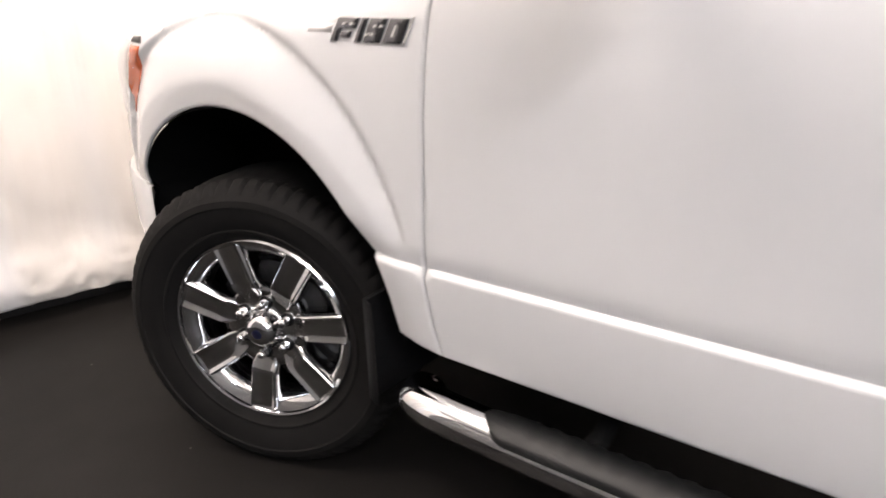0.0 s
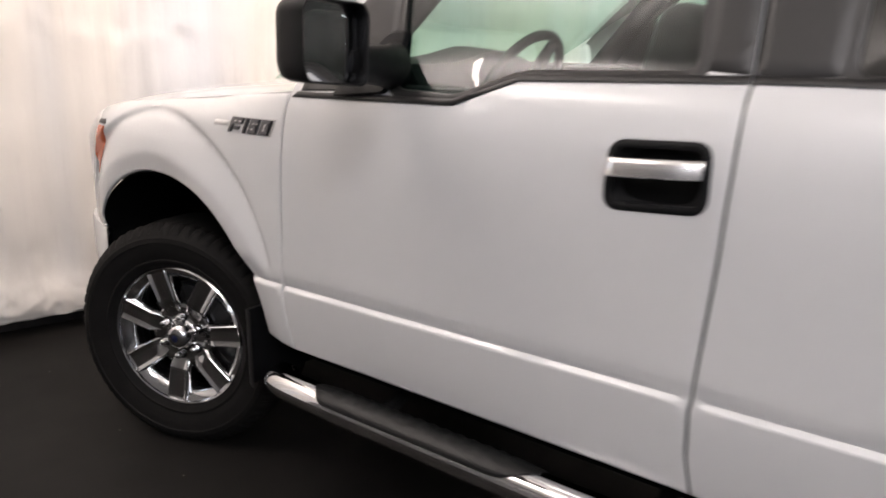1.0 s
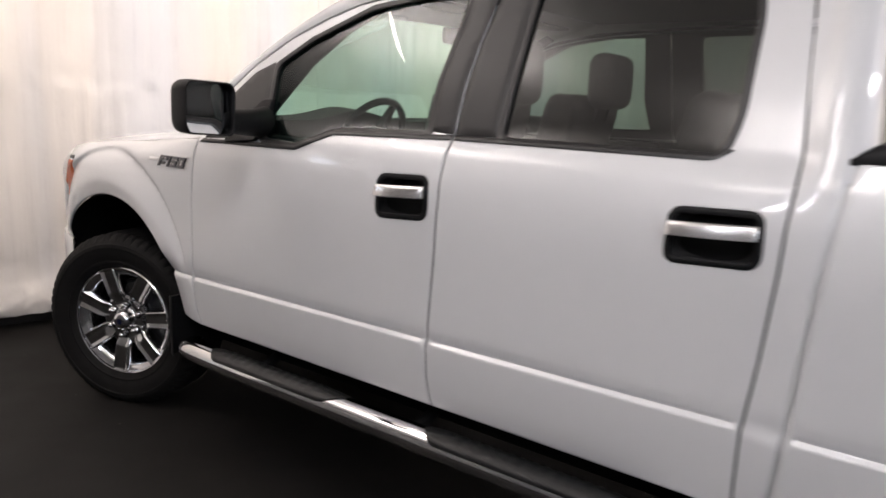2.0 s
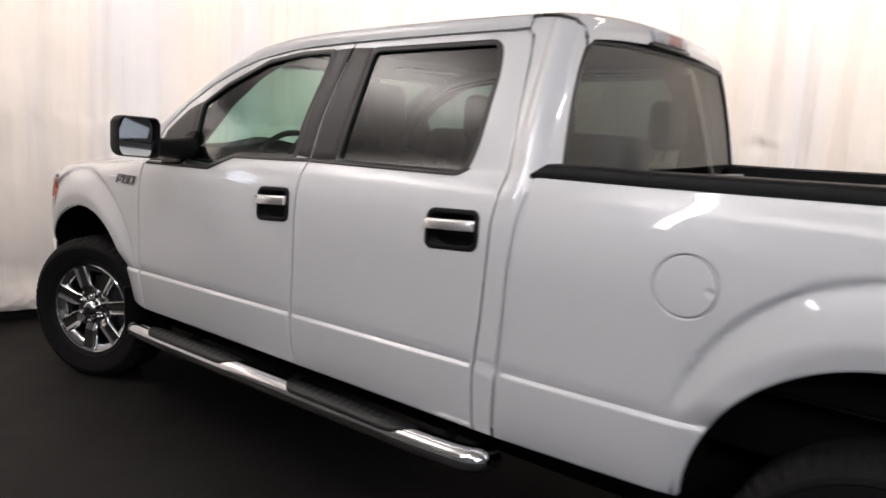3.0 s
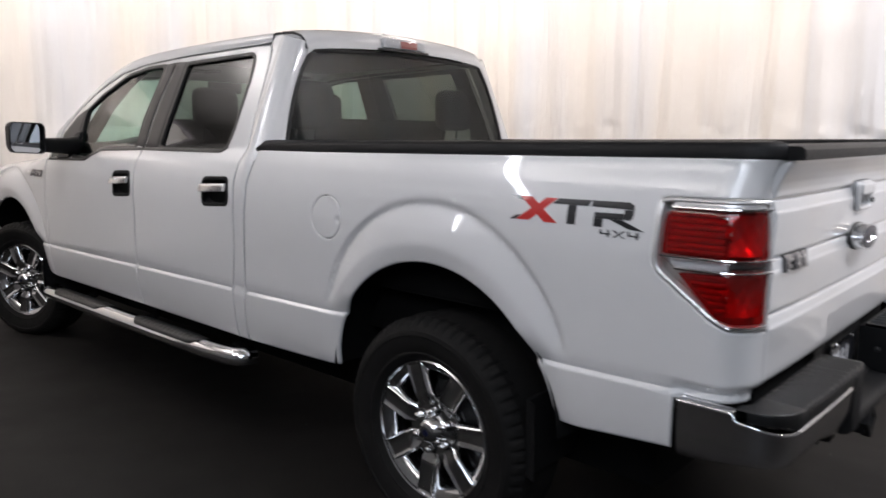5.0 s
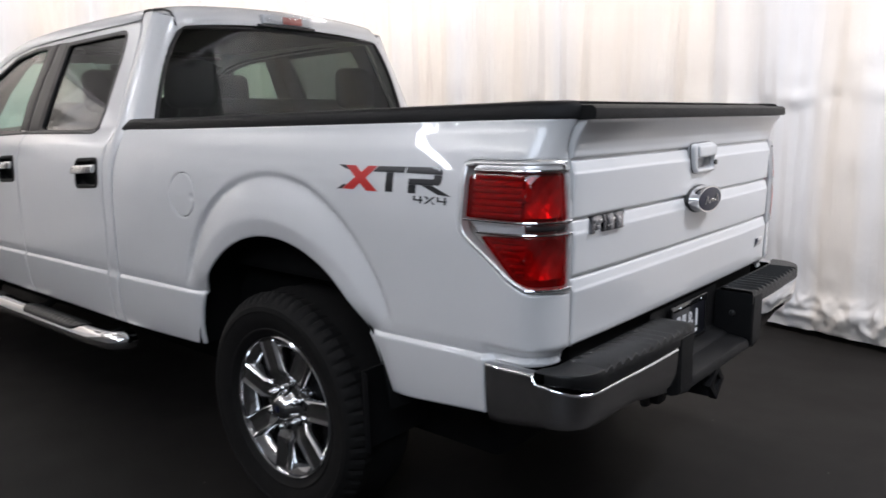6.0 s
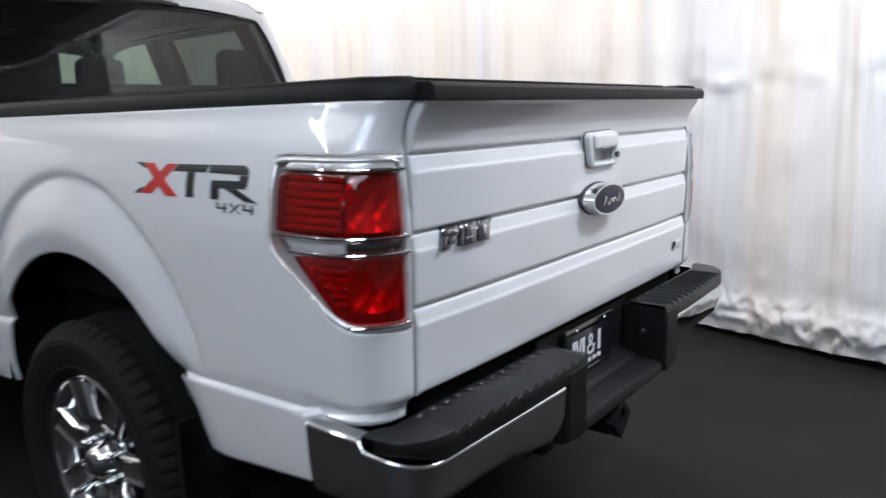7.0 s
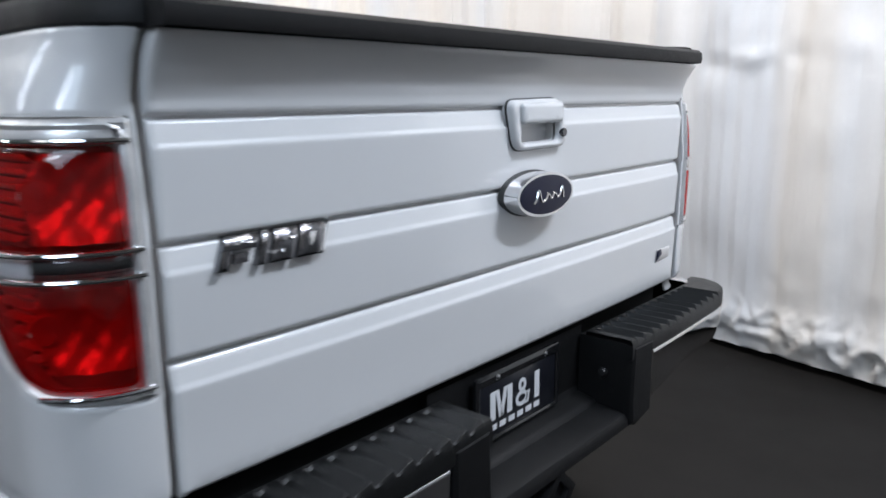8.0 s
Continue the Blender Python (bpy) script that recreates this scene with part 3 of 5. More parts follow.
SEAM1 = [(0.612, 0.503), (0.594, 0.60), (0.584, 0.706), (0.590, 0.85), (0.599, 1.006), (0.612, 1.15), (0.628, 1.272)]
SEAM2 = [(1.826, 0.500), (1.812, 0.60), (1.811, 0.70), (1.818, 0.801), (1.834, 1.015), (1.841, 1.20), (1.838, 1.345)]
SEAM3 = [(2.757, 0.498), (2.762, 0.724), (2.783, 0.902), (2.800, 1.108), (2.806, 1.30), (2.801, 1.39), (2.786, 1.50), (2.768, 1.64), (2.746, 1.78)]
SEAM4 = [(2.840, 0.498), (2.862, 0.749), (2.886, 1.067), (2.905, 1.25), (2.915, 1.366)]
DOOR_TOP = [(0.67, 1.440), (0.80, 1.562), (0.965, 1.668), (1.12, 1.735), (1.26, 1.780), (1.50, 1.817), (1.86, 1.833), (2.30, 1.842), (2.66, 1.846)]

# front fender
fender_outline = SEAM1 + [(0.45, 1.262), (0.3, 1.25), (0.0, 1.228), (-0.3, 1.20), (-0.47, 1.173)] + [(-0.40, 1.125), (-0.46, 1.03), (-0.535, 0.925), (-0.585, 0.90), (-0.60, 0.731)]
fender_outline += arch_arc(0, 0.715, 0.52)
fender_pts = np.concatenate([off_arches(level_points(-0.62, 0.62, 1.28, 0.024)), arch_points(0)])
both_sides("fender", panel(fender_outline, side_map, (), 0.02, fender_pts, gap=0.002, roll=0.004, hold=0.005), PAINT)

# doors
front_glass = [(1.000, 1.300), (0.935, 1.560), (1.08, 1.652), (1.335, 1.757), (1.56, 1.787), (1.742, 1.79), (1.712, 1.50), (1.732, 1.364), (1.345, 1.354), (1.185, 1.292)]
rear_glass = [(2.002, 1.362), (1.998, 1.788), (2.605, 1.797), (2.632, 1.70), (2.642, 1.45), (2.622, 1.362)]
front_hole = rounded(offset(front_glass, -0.014), [0.03, 0.02, 0.0, 0.0, 0.0, 0.02, 0.0, 0.02, 0.04, 0.04])
rear_hole = rounded(offset(rear_glass, -0.014), [0.02, 0.02, 0.05, 0.05, 0.06, 0.05])
front_outline = SEAM1[::-1] + SEAM2 + [(1.828, 1.50), (1.835, 1.64), (1.862, 1.832)] + DOOR_TOP[5::-1] + [(0.645, 1.36)]
rear_outline = SEAM2[::-1] + SEAM3 + [(2.732, 1.826), (2.700, 1.845), (2.30, 1.842), (1.866, 1.833), (1.839, 1.64), (1.832, 1.50)]


def handle_hole(x0, x1, z0, z1):
    return rounded([(x0, z0), (x1, z0 + 0.012), (x1 - 0.004, z1 + 0.008), (x0 + 0.002, z1)], 0.03)


HANDLES = (handle_hole(1.600, 1.800, 1.092, 1.222), handle_hole(2.542, 2.758, 1.103, 1.229))
front_door = both_sides("front_door", panel(front_outline, side_map, (front_hole, HANDLES[0]), 0.025, level_points(0.55, 1.95, 1.86, 0.03), gap=0.0033, turn_in=0.002, roll=0.0035, lip=0.006, hold=0.005), PAINT)
rear_door = both_sides("rear_door", panel(rear_outline, side_map, (rear_hole, HANDLES[1]), 0.025, level_points(1.75, 2.85, 1.86, 0.03), gap=0.0033, turn_in=0.002, roll=0.0035, lip=0.006, hold=0.005), PAINT)
both_sides("window_glass", panel(front_glass, lambda s, z, d: side_map(s, z, np.asarray(d) + 0.012), (), 0.05, gap=-0.006, lip=0.005, turn_in=0), GLASS_FRONT,
           "lightly green-tinted window", front_door)
both_sides("window_glass", panel(rear_glass, lambda s, z, d: side_map(s, z, np.asarray(d) + 0.012), (), 0.05, gap=-0.006, lip=0.005, turn_in=0), GLASS_REAR,
           "dark privacy window", rear_door)
for glass_hole, glass_line, owner in ((front_hole, front_glass, front_door), (rear_hole, rear_glass, rear_door)):
    both_sides("window_seal", panel(offset(densify(glass_hole, 0.03), -0.006), lambda s, z, d: side_map(s, z, np.asarray(d) - 0.003), (rounded(glass_line, 0.03),), 0.03, gap=0.0, lip=0.014, turn_in=0.002), TRIM,
               "satin black window surround", owner)
# black pillar covers, the mirror's corner patch, the sill moulding
cover = lambda s, z, d: side_map(s, z, np.asarray(d) - 0.0035)
both_sides("pillar_cover", panel([(1.748, 1.362), (1.8345, 1.356), (1.8245, 1.50), (1.8315, 1.64), (1.8575, 1.812), (1.757, 1.806), (1.728, 1.50)], cover, (), 0.03, gap=0.001, lip=0.01), TRIM, "satin black pillar cover", front_door)
both_sides("pillar_cover", panel([(1.8415, 1.356), (1.987, 1.358), (1.983, 1.808), (1.8655, 1.812), (1.8385, 1.64), (1.8315, 1.50)], cover, (), 0.03, gap=0.001, lip=0.01), TRIM, "satin black pillar cover", rear_door)
both_sides("mirror_patch", panel([(0.668, 1.278), (0.984, 1.290), (0.916, 1.578), (0.82, 1.538), (0.70, 1.430)], cover, (), 0.03, gap=0.001, lip=0.01), TRIM, "satin black corner patch", front_door)
sill_front = [(0.64, 1.262), (1.19, 1.268), (1.345, 1.329), (1.834, 1.342), (1.834, 1.358), (1.34, 1.345), (1.185, 1.284), (0.66, 1.278)]
both_sides("sill_moulding", panel(sill_front, lambda s, z, d: side_map(s, z, np.asarray(d) - 0.006), (), 0.03, gap=0.0, lip=0.014), TRIM, "black sill moulding", front_door)
sill_rear = [(1.842, 1.342), (2.615, 1.346), (2.652, 1.37), (2.636, 1.375), (2.61, 1.36), (1.842, 1.358)]
both_sides("sill_moulding", panel(sill_rear, lambda s, z, d: side_map(s, z, np.asarray(d) - 0.006), (), 0.03, gap=0.0, lip=0.014), TRIM, "black sill moulding", rear_door)


def door_handle(hole, owner):
    """A black recessed bowl with a chrome pull across it."""
    h = np.array(hole)
    (x0, z0), (x1, z1) = h.min(0), h.max(0)
    for k in (0, 1):
        flip = (lambda d: d) if k == 0 else (lambda d: mirrored(d, YCAB))
        ring = panel(offset(h, -0.006), lambda s, z, d: side_map(s, z, np.asarray(d) - 0.004), (offset(h, 0.010),), 0.02, gap=0.0, lip=0.012, turn_in=0.002)
        base = truck_part("door_handle", flip(ring), PLASTIC, owner[k], "black recessed handle with a chrome pull")
        bowl_map = lambda s, z, d: side_map(s, z, np.asarray(d) + 0.006 + 0.034 * np.sin(np.clip((s - x0) / (x1 - x0), 0, 1) * math.pi) ** 0.5 * np.sin(np.clip((z - z0) / (z1 - z0), 0, 1) * math.pi) ** 0.5)
        add = flip(panel(offset(h, -0.001), bowl_map, (), 0.012, gap=0.0, lip=0.03, turn_in=0))
        bm = bmesh.new()
        bm.from_mesh(base.data)
        tmp = mesh_of("bowl", add[0], add[1], PLASTIC)
        bm.from_mesh(tmp)
        bm.to_mesh(base.data)
        bm.free()
        base.data.shade_smooth()
        zl, zh = z0 + 0.47 * (z1 - z0), z0 + 0.74 * (z1 - z0)
        rows = []
        for i in range(25):
            t = i / 24
            x = x0 + 0.003 + (x1 - x0 - 0.008) * t
            lift = 0.006 + 0.014 * math.sin(math.pi * t) ** 0.6
            row = []
            for up, out in ((-0.80, -0.006), (-1.0, -0.001), (-1.0, 0.003), (-0.86, 0.0068), (-0.5, 0.0078), (0.0, 0.0080), (0.5, 0.0078), (0.86, 0.0068), (1.0, 0.003), (1.0, -0.001), (0.80, -0.006), (0.0, -0.007), (-0.80, -0.006)):
                zz = (zl + zh) / 2 + (zh - zl) / 2 * up + 0.010 * t
                y = float(side_map([x], [(zl + zh) / 2], [0])[0][1]) - lift - out - 0.004 + 0.30 * (zz - zh)
                row.append((x, y, zz))
            rows.append(row)
        pull = flip(grid(rows))
        pull[1].append(tuple(range(12)))
        pull[1].append(tuple(24 * 13 + i for i in range(12)))
        truck_part("handle_pull", pull, SATIN, owner[k], "chrome pull bar")


door_handle(HANDLES[0], front_door)
door_handle(HANDLES[1], rear_door)

# cab corner: from the rear door's seam round to the rear window
CAB_X, CAB_R = 2.855, 0.085


def cab_map(s, z, depth):
    s, z, depth = (np.asarray(a, float) for a in (s, z, depth))
    q = CAB_R * math.pi / 2
    a = np.clip((s - CAB_X) / CAB_R, 0, math.pi / 2)
    past = np.clip(s - CAB_X - q, 0, None)
    w = half_width(np.minimum(s, CAB_X), z)
    x = np.minimum(s, CAB_X) + (CAB_R - depth) * np.sin(a) - 0.10 * np.clip(z - 1.37, 0, None) * np.clip((s - 2.76) / 0.15, 0, 1)
    y = -(w - depth * np.cos(a)) + CAB_R * (1 - np.cos(a)) + past
    return np.stack([x, y, z], 1)


def cab_s(y, z):
    """The length along the corner at which the rear face reaches y."""
    return float(CAB_X + CAB_R * math.pi / 2 + y + half_width(CAB_X, z) - CAB_R)


WINDOW_EDGE = [(1.30, -0.775), (1.40, -0.755), (1.50, -0.728), (1.58, -0.702), (1.65, -0.674), (1.72, -0.640), (1.78, -0.602), (1.812, -0.576)]
corner_outline = SEAM3 + [(2.736, 1.822), (2.706, 1.852), (2.716, 1.888), (2.80, 1.888)]
corner_outline += [(cab_s(-0.597, 1.855), 1.855), (cab_s(-0.570, 1.815), 1.815)]
corner_outline += [(cab_s(y, z), z) for z, y in WINDOW_EDGE[-2::-1]] + [(cab_s(-0.772, 1.31), 1.31), (2.910, 1.31), (2.898, 1.25), (2.879, 1.067), (2.855, 0.749), (2.833, 0.498)]
both_sides("cab_corner", panel(corner_outline, cab_map, (), 0.02, gap=0.0035, turn_in=0.002, roll=0.004, lip=0.008, hold=0.005), PAINT)

# roof: side rails with the A-pillars, the crowned skin, the rear drip edge
ROOF_X = [0.55, 0.61, 0.78, 0.95, 1.10, 1.25, 1.49, 1.82, 2.26, 2.70, 2.80, 2.90]
ROOF_Z = [1.40, 1.455, 1.592, 1.710, 1.785, 1.842, 1.876, 1.891, 1.899, 1.898, 1.892, 1.878]


def roof_z(x):
    return float(np.interp(x, ROOF_X, ROOF_Z))


rail_line = smooth_line([(x, z) for x, z in zip(ROOF_X, ROOF_Z) if x < 2.75], rounds=2)
door_line = smooth_line([(0.56, 1.325), (0.66, 1.40)] + DOOR_TOP + [(2.72, 1.851)], rounds=2)
rail_rows = []
for i in range(70):
    t = i / 69
    x = 0.61 + (2.712 - 0.61) * t
    zr = float(np.interp(x, [p[0] for p in rail_line], [p[1] for p in rail_line]))
    zd = float(np.interp(x, [p[0] for p in door_line], [p[1] for p in door_line])) + 0.005
    wr = float(np.interp(zr, [1.36, 1.46, 1.70, 1.81, 1.86, 1.90], [0.86, 0.815, 0.710, 0.668, 0.648, 0.632]))
    wd = float(half_width(max(x, 0.7), zd))
    wd = max(wd, wr + 0.004)
    row = [(x, -(wd - 0.016), zd - 0.030), (x, -(wd - 0.014), zd - 0.002)]
    for a in np.linspace(0, 1, 6):
        row.append((x, -(wd + (wr - wd) * a ** 1.6), zd + (zr - zd) * math.sin(a * math.pi / 2) ** 0.8))
    row += [(x, -(wr - 0.02), zr + 0.006), (x, -(wr - 0.045), zr + 0.008), (x, -(wr - 0.06), zr + 0.002), (x, -(wr - 0.062), zr - 0.02)]
    rail_rows.append(row)
both_sides("roof_rail", grid(rail_rows), PAINT)

roof_rows = []
roof_x = [1.16, 1.18, 1.20, 1.24, 1.30, 1.40, 1.55, 1.75, 2.0, 2.25, 2.5, 2.65, 2.76, 2.815, 2.85, 2.875, 2.892, 2.902, 2.906, 2.904]
for i, x in enumerate(roof_x):
    row = []
    fold = max(0, i - 12)
    drop = [0, 0.004, 0.012, 0.024, 0.040, 0.058, 0.074, 0.084][fold]
    for j in range(33):
        f = -1 + 2 * j / 32
        half = 0.626
        y = f * half
        crown = 0.034 * (1 - abs(f) ** 2.4) - 0.020 * float(ramp01((abs(f) - 0.94) / 0.06))
        front = 0.028 * max(0, (1.40 - x) / 0.2) ** 1.5 * (1 - 0.3 * f * f)
        z = min(roof_z(min(x, 2.70)), 1.898) + 0.010 + crown - drop - front * 0.4 - 0.05 * float(ramp01((1.62 - x) / 0.42))
        row.append((x + 0.018 * (1 - f * f) * (1 if x > 2.7 else 0), y + YCAB, z))
    roof_rows.append(row)
roof = truck_part("roof", shell(roof_rows, (0, 0, -0.012)), PAINT)

ditch = [(2.72, -0.627 + YCAB, 1.901), (2.79, -0.624 + YCAB, 1.897), (2.85, -0.622 + YCAB, 1.879), (2.885, -0.624 + YCAB, 1.850), (2.900, -0.626 + YCAB, 1.816)]
both_sides("roof_seam", tube(ditch, 0.006, 8), TRIM, "black roof seam strip")

# third brake lamp above the rear window
lamp_rows = []
for i in range(17):
    t = -1 + 2 * i / 16
    y = -0.005 + 0.160 * t
    row = []
    for j in range(9):
        a = math.pi * j / 8
        row.append((2.912 + 0.036 * math.sin(a) * (1 - abs(t) ** 6 * 0.6), y, 1.880 + 0.028 * math.cos(a) * (1 - abs(t) ** 8 * 0.5)))
    lamp_rows.append(row)
brake = truck_part("brake_lamp", shell(lamp_rows, (-0.03, 0, 0)), CLEAR_LENS, None, "clear high brake lamp with a red middle")
truck_part("reflector", box((0.030, 0.300, 0.046), (2.922, -0.005, 1.880), 0.006), PLATE_WHITE, brake)
truck_part("red_cell", box((0.020, 0.120, 0.036), (2.930, 0.022, 1.879), 0.004), LAMP_PINK, brake, "red middle cell")
truck_part("lamp_gasket", box((0.060, 0.350, 0.012), (2.907, -0.005, 1.848), 0.004), TRIM, brake, "dark gasket")
truck_part("antenna_nub", lathe([(0.0, 0.020), (0.008, 0.016), (0.011, 0.0)], 12, "z", (2.83, -0.055, 1.922)), TRIM, roof, "small black stub on the roof")

# rear window and its frame
def rear_face(y, z):
    return 2.940 - 0.10 * max(0.0, z - 1.37) + 0.016 * (1 - (abs(y - YCAB) / 0.72) ** 2)


glass_rows = []
for i in range(9):
    z = 1.30 + (1.808 - 1.30) * i / 8
    half = float(np.interp(z, [p[0] for p in WINDOW_EDGE], [-p[1] for p in WINDOW_EDGE])) - 0.010
    glass_rows.append([(rear_face(f * half, z + 0.020 * (1 - f * f)) - 0.006, f * half + (0.0 if f < 0 else YCAB * 2 * f), z + 0.022 * (1 - f * f) * (i / 8)) for f in np.linspace(-1, 1, 25)])
truck_part("rear_window", shell(glass_rows, (-0.005, 0, 0)), SHEET_REAR, None, "dark privacy rear window")
edge_line = [glass_rows[i][0] for i in range(9)] + glass_rows[8][1:-1] + [glass_rows[i][-1] for i in range(8, -1, -1)]
truck_part("rear_window_seal", tube(edge_line, 0.009, 8, True, (1, 1), (1, 0, 0)), TRIM, None, "black rubber seal of the rear window")

# windscreen and cowl
screen_rows = []
for i in range(13):
    t = i / 12
    x, z = 0.36 + (1.235 - 0.36) * t, 1.305 + (1.765 - 1.305) * t ** 0.92
    half = 0.79 - 0.20 * t
    screen_rows.append([(x + 0.10 * f * f - 0.09, f * half + YCAB, z - 0.0 * f + 0.03 * (1 - f * f)) for f in np.linspace(-1, 1, 21)])
truck_part("windscreen", shell(screen_rows, (0, 0, -0.006)), SHEET_FRONT, None, "lightly green-tinted windscreen")
truck_part("cowl", box((0.22, 1.40, 0.03), (0.40, YCAB, 1.268), 0.01), PLASTIC, None, "black cowl below the windscreen")

# bonnet, grille, lamps and bumper at the front
hood_rows = []
for i in range(31):
    x = -0.86 + (0.40 + 0.86) * i / 30
    zs = float(np.interp(x, SHOULDER_X, SHOULDER_Z))
    zs -= 0.10 * max(0.0, (-0.62 - x) / 0.24) ** 2
    row = []
    for j in range(33):
        f = -1 + 2 * j / 32
        half = 0.876 - 0.75 * max(0.0, -0.29 - x) ** 2
        back = 0.20 * f * f * max(0.0, x / 0.40) ** 2
        row.append((x + back - 0.05 * (1 - f * f) * (1 if x < -0.5 else 0), f * half + YC, zs + 0.11 * back + 0.062 * (1 - abs(f) ** 3.2) - 0.004))
    hood_rows.append(row)
truck_part("bonnet", shell(hood_rows, (0, 0, -0.02)), PAINT)
lamp_map = lambda s, z, d: side_map(s, z, np.asarray(d) + 0.002)
lamp_outline = [(-0.404, 1.122), (-0.462, 1.028), (-0.538, 0.927), (-0.60, 0.905), (-0.80, 0.92), (-0.80, 1.08), (-0.60, 1.135), (-0.48, 1.165)]
head_lamp = both_sides("headlamp", panel(lamp_outline, lamp_map, (), 0.03, gap=0.002, lip=0.04), SILVER, "clear headlamp with an amber side marker")
amber_outline = [(-0.340, 1.114), (-0.382, 1.026), (-0.452, 0.934), (-0.474, 0.922), (-0.452, 1.02), (-0.404, 1.116)]
both_sides("side_marker", panel(amber_outline, lambda s, z, d: side_map(s, z, np.asarray(d) - 0.005), (), 0.02, gap=0.002, lip=0.01), AMBER, "amber side marker", head_lamp)
cap_outline = [(-0.335, 1.118), (-0.404, 1.120), (-0.402, 1.134), (-0.345, 1.136)]
both_sides("marker_cap", panel(cap_outline, lambda s, z, d: side_map(s, z, np.asarray(d) - 0.004), (), 0.02, gap=0.0, lip=0.01), TRIM, "", head_lamp)
bumper_rows = []
for i in range(41):
    f = -1 + 2 * i / 40
    y = f * 0.912
    x = -0.99 + 0.525 * abs(f) ** 6
    row = [(x + dx, y, z) for dx, z in ((0.05, 0.724), (0.012, 0.724), (0.0, 0.716), (-0.005, 0.63), (0.0, 0.56), (0.02, 0.50), (0.07, 0.46))]
    bumper_rows.append([(p[0], p[1] + YC, p[2]) for p in row])
truck_part("front_bumper", shell(bumper_rows, (0.03, 0, 0)), PAINT, None, "pale front bumper with a rounded end")
truck_part("grille", box((0.05, 1.15, 0.34), (-0.90, YC, 0.96), 0.03), CHROME, None, "broad chrome grille")
truck_part("nose_panel", box((0.04, 1.2, 0.40), (-0.76, YC, 0.94), 0.02), GLOSS, None, "dark panel behind the grille")

def gate_s(z, y=-0.791):
    """The length along the bed side at which its rear face reaches y."""
    return float(4.945 + 0.115 * math.pi / 2 + y + half_width(4.945, z) - 0.115)


# the bed's side with fuel door, lamp opening and tailgate corner
LIGHT = [(4.800, 1.268), (4.796, 1.105), (4.808, 1.075), (4.962, 0.962), (5.00, 0.942), (gate_s(0.94, -0.803), 0.936), (gate_s(1.02, -0.803), 1.02), (gate_s(1.1, -0.803), 1.1), (gate_s(1.2, -0.803), 1.2), (gate_s(1.27, -0.803), 1.274), (4.83, 1.274)]
FUEL = [(3.443 + 0.087 * math.cos(a), 1.115 + 0.083 * math.sin(a)) for a in np.linspace(0, 2 * math.pi, 49)[:-1]]
bed_outline = SEAM4[::-1] + [(3.2, 0.506), (3.46, 0.515)] + arch_arc(1, 0.53, 0.562)[:] + [(4.60, 0.566), (4.865, 0.588), (4.873, 0.735), (4.93, 0.735)] + [(gate_s(z), z) for z in np.linspace(0.738, 1.380, 20)] + [(5.09, 1.380), (4.95, 1.380), (4.6, 1.377), (4.0, 1.371), (3.3, 1.366)]
bed_pts = np.concatenate([off_arches(level_points(2.83, 5.2, 1.38, 0.026)), arch_points(1)])
both_sides("bed_side", panel(bed_outline, bed_map, (rounded(LIGHT, [0.03, 0.02, 0.02, 0.02, 0.02, 0.004, 0, 0, 0, 0.004, 0.03]), FUEL), 0.02, bed_pts, gap=0.002, roll=0.004, hold=0.005), PAINT)
fuel_map = lambda s, z, d: bed_map(s, z, np.asarray(d) + 0.010 * ramp01(1 - np.hypot((np.asarray(s) - 3.513) / 0.020, (np.asarray(z) - 1.108) / 0.018)))
truck_part("fuel_door", panel(FUEL, fuel_map, (), 0.008, gap=0.0008, roll=0.003, lip=0.018), PAINT, None, "round white fuel door with a finger notch")


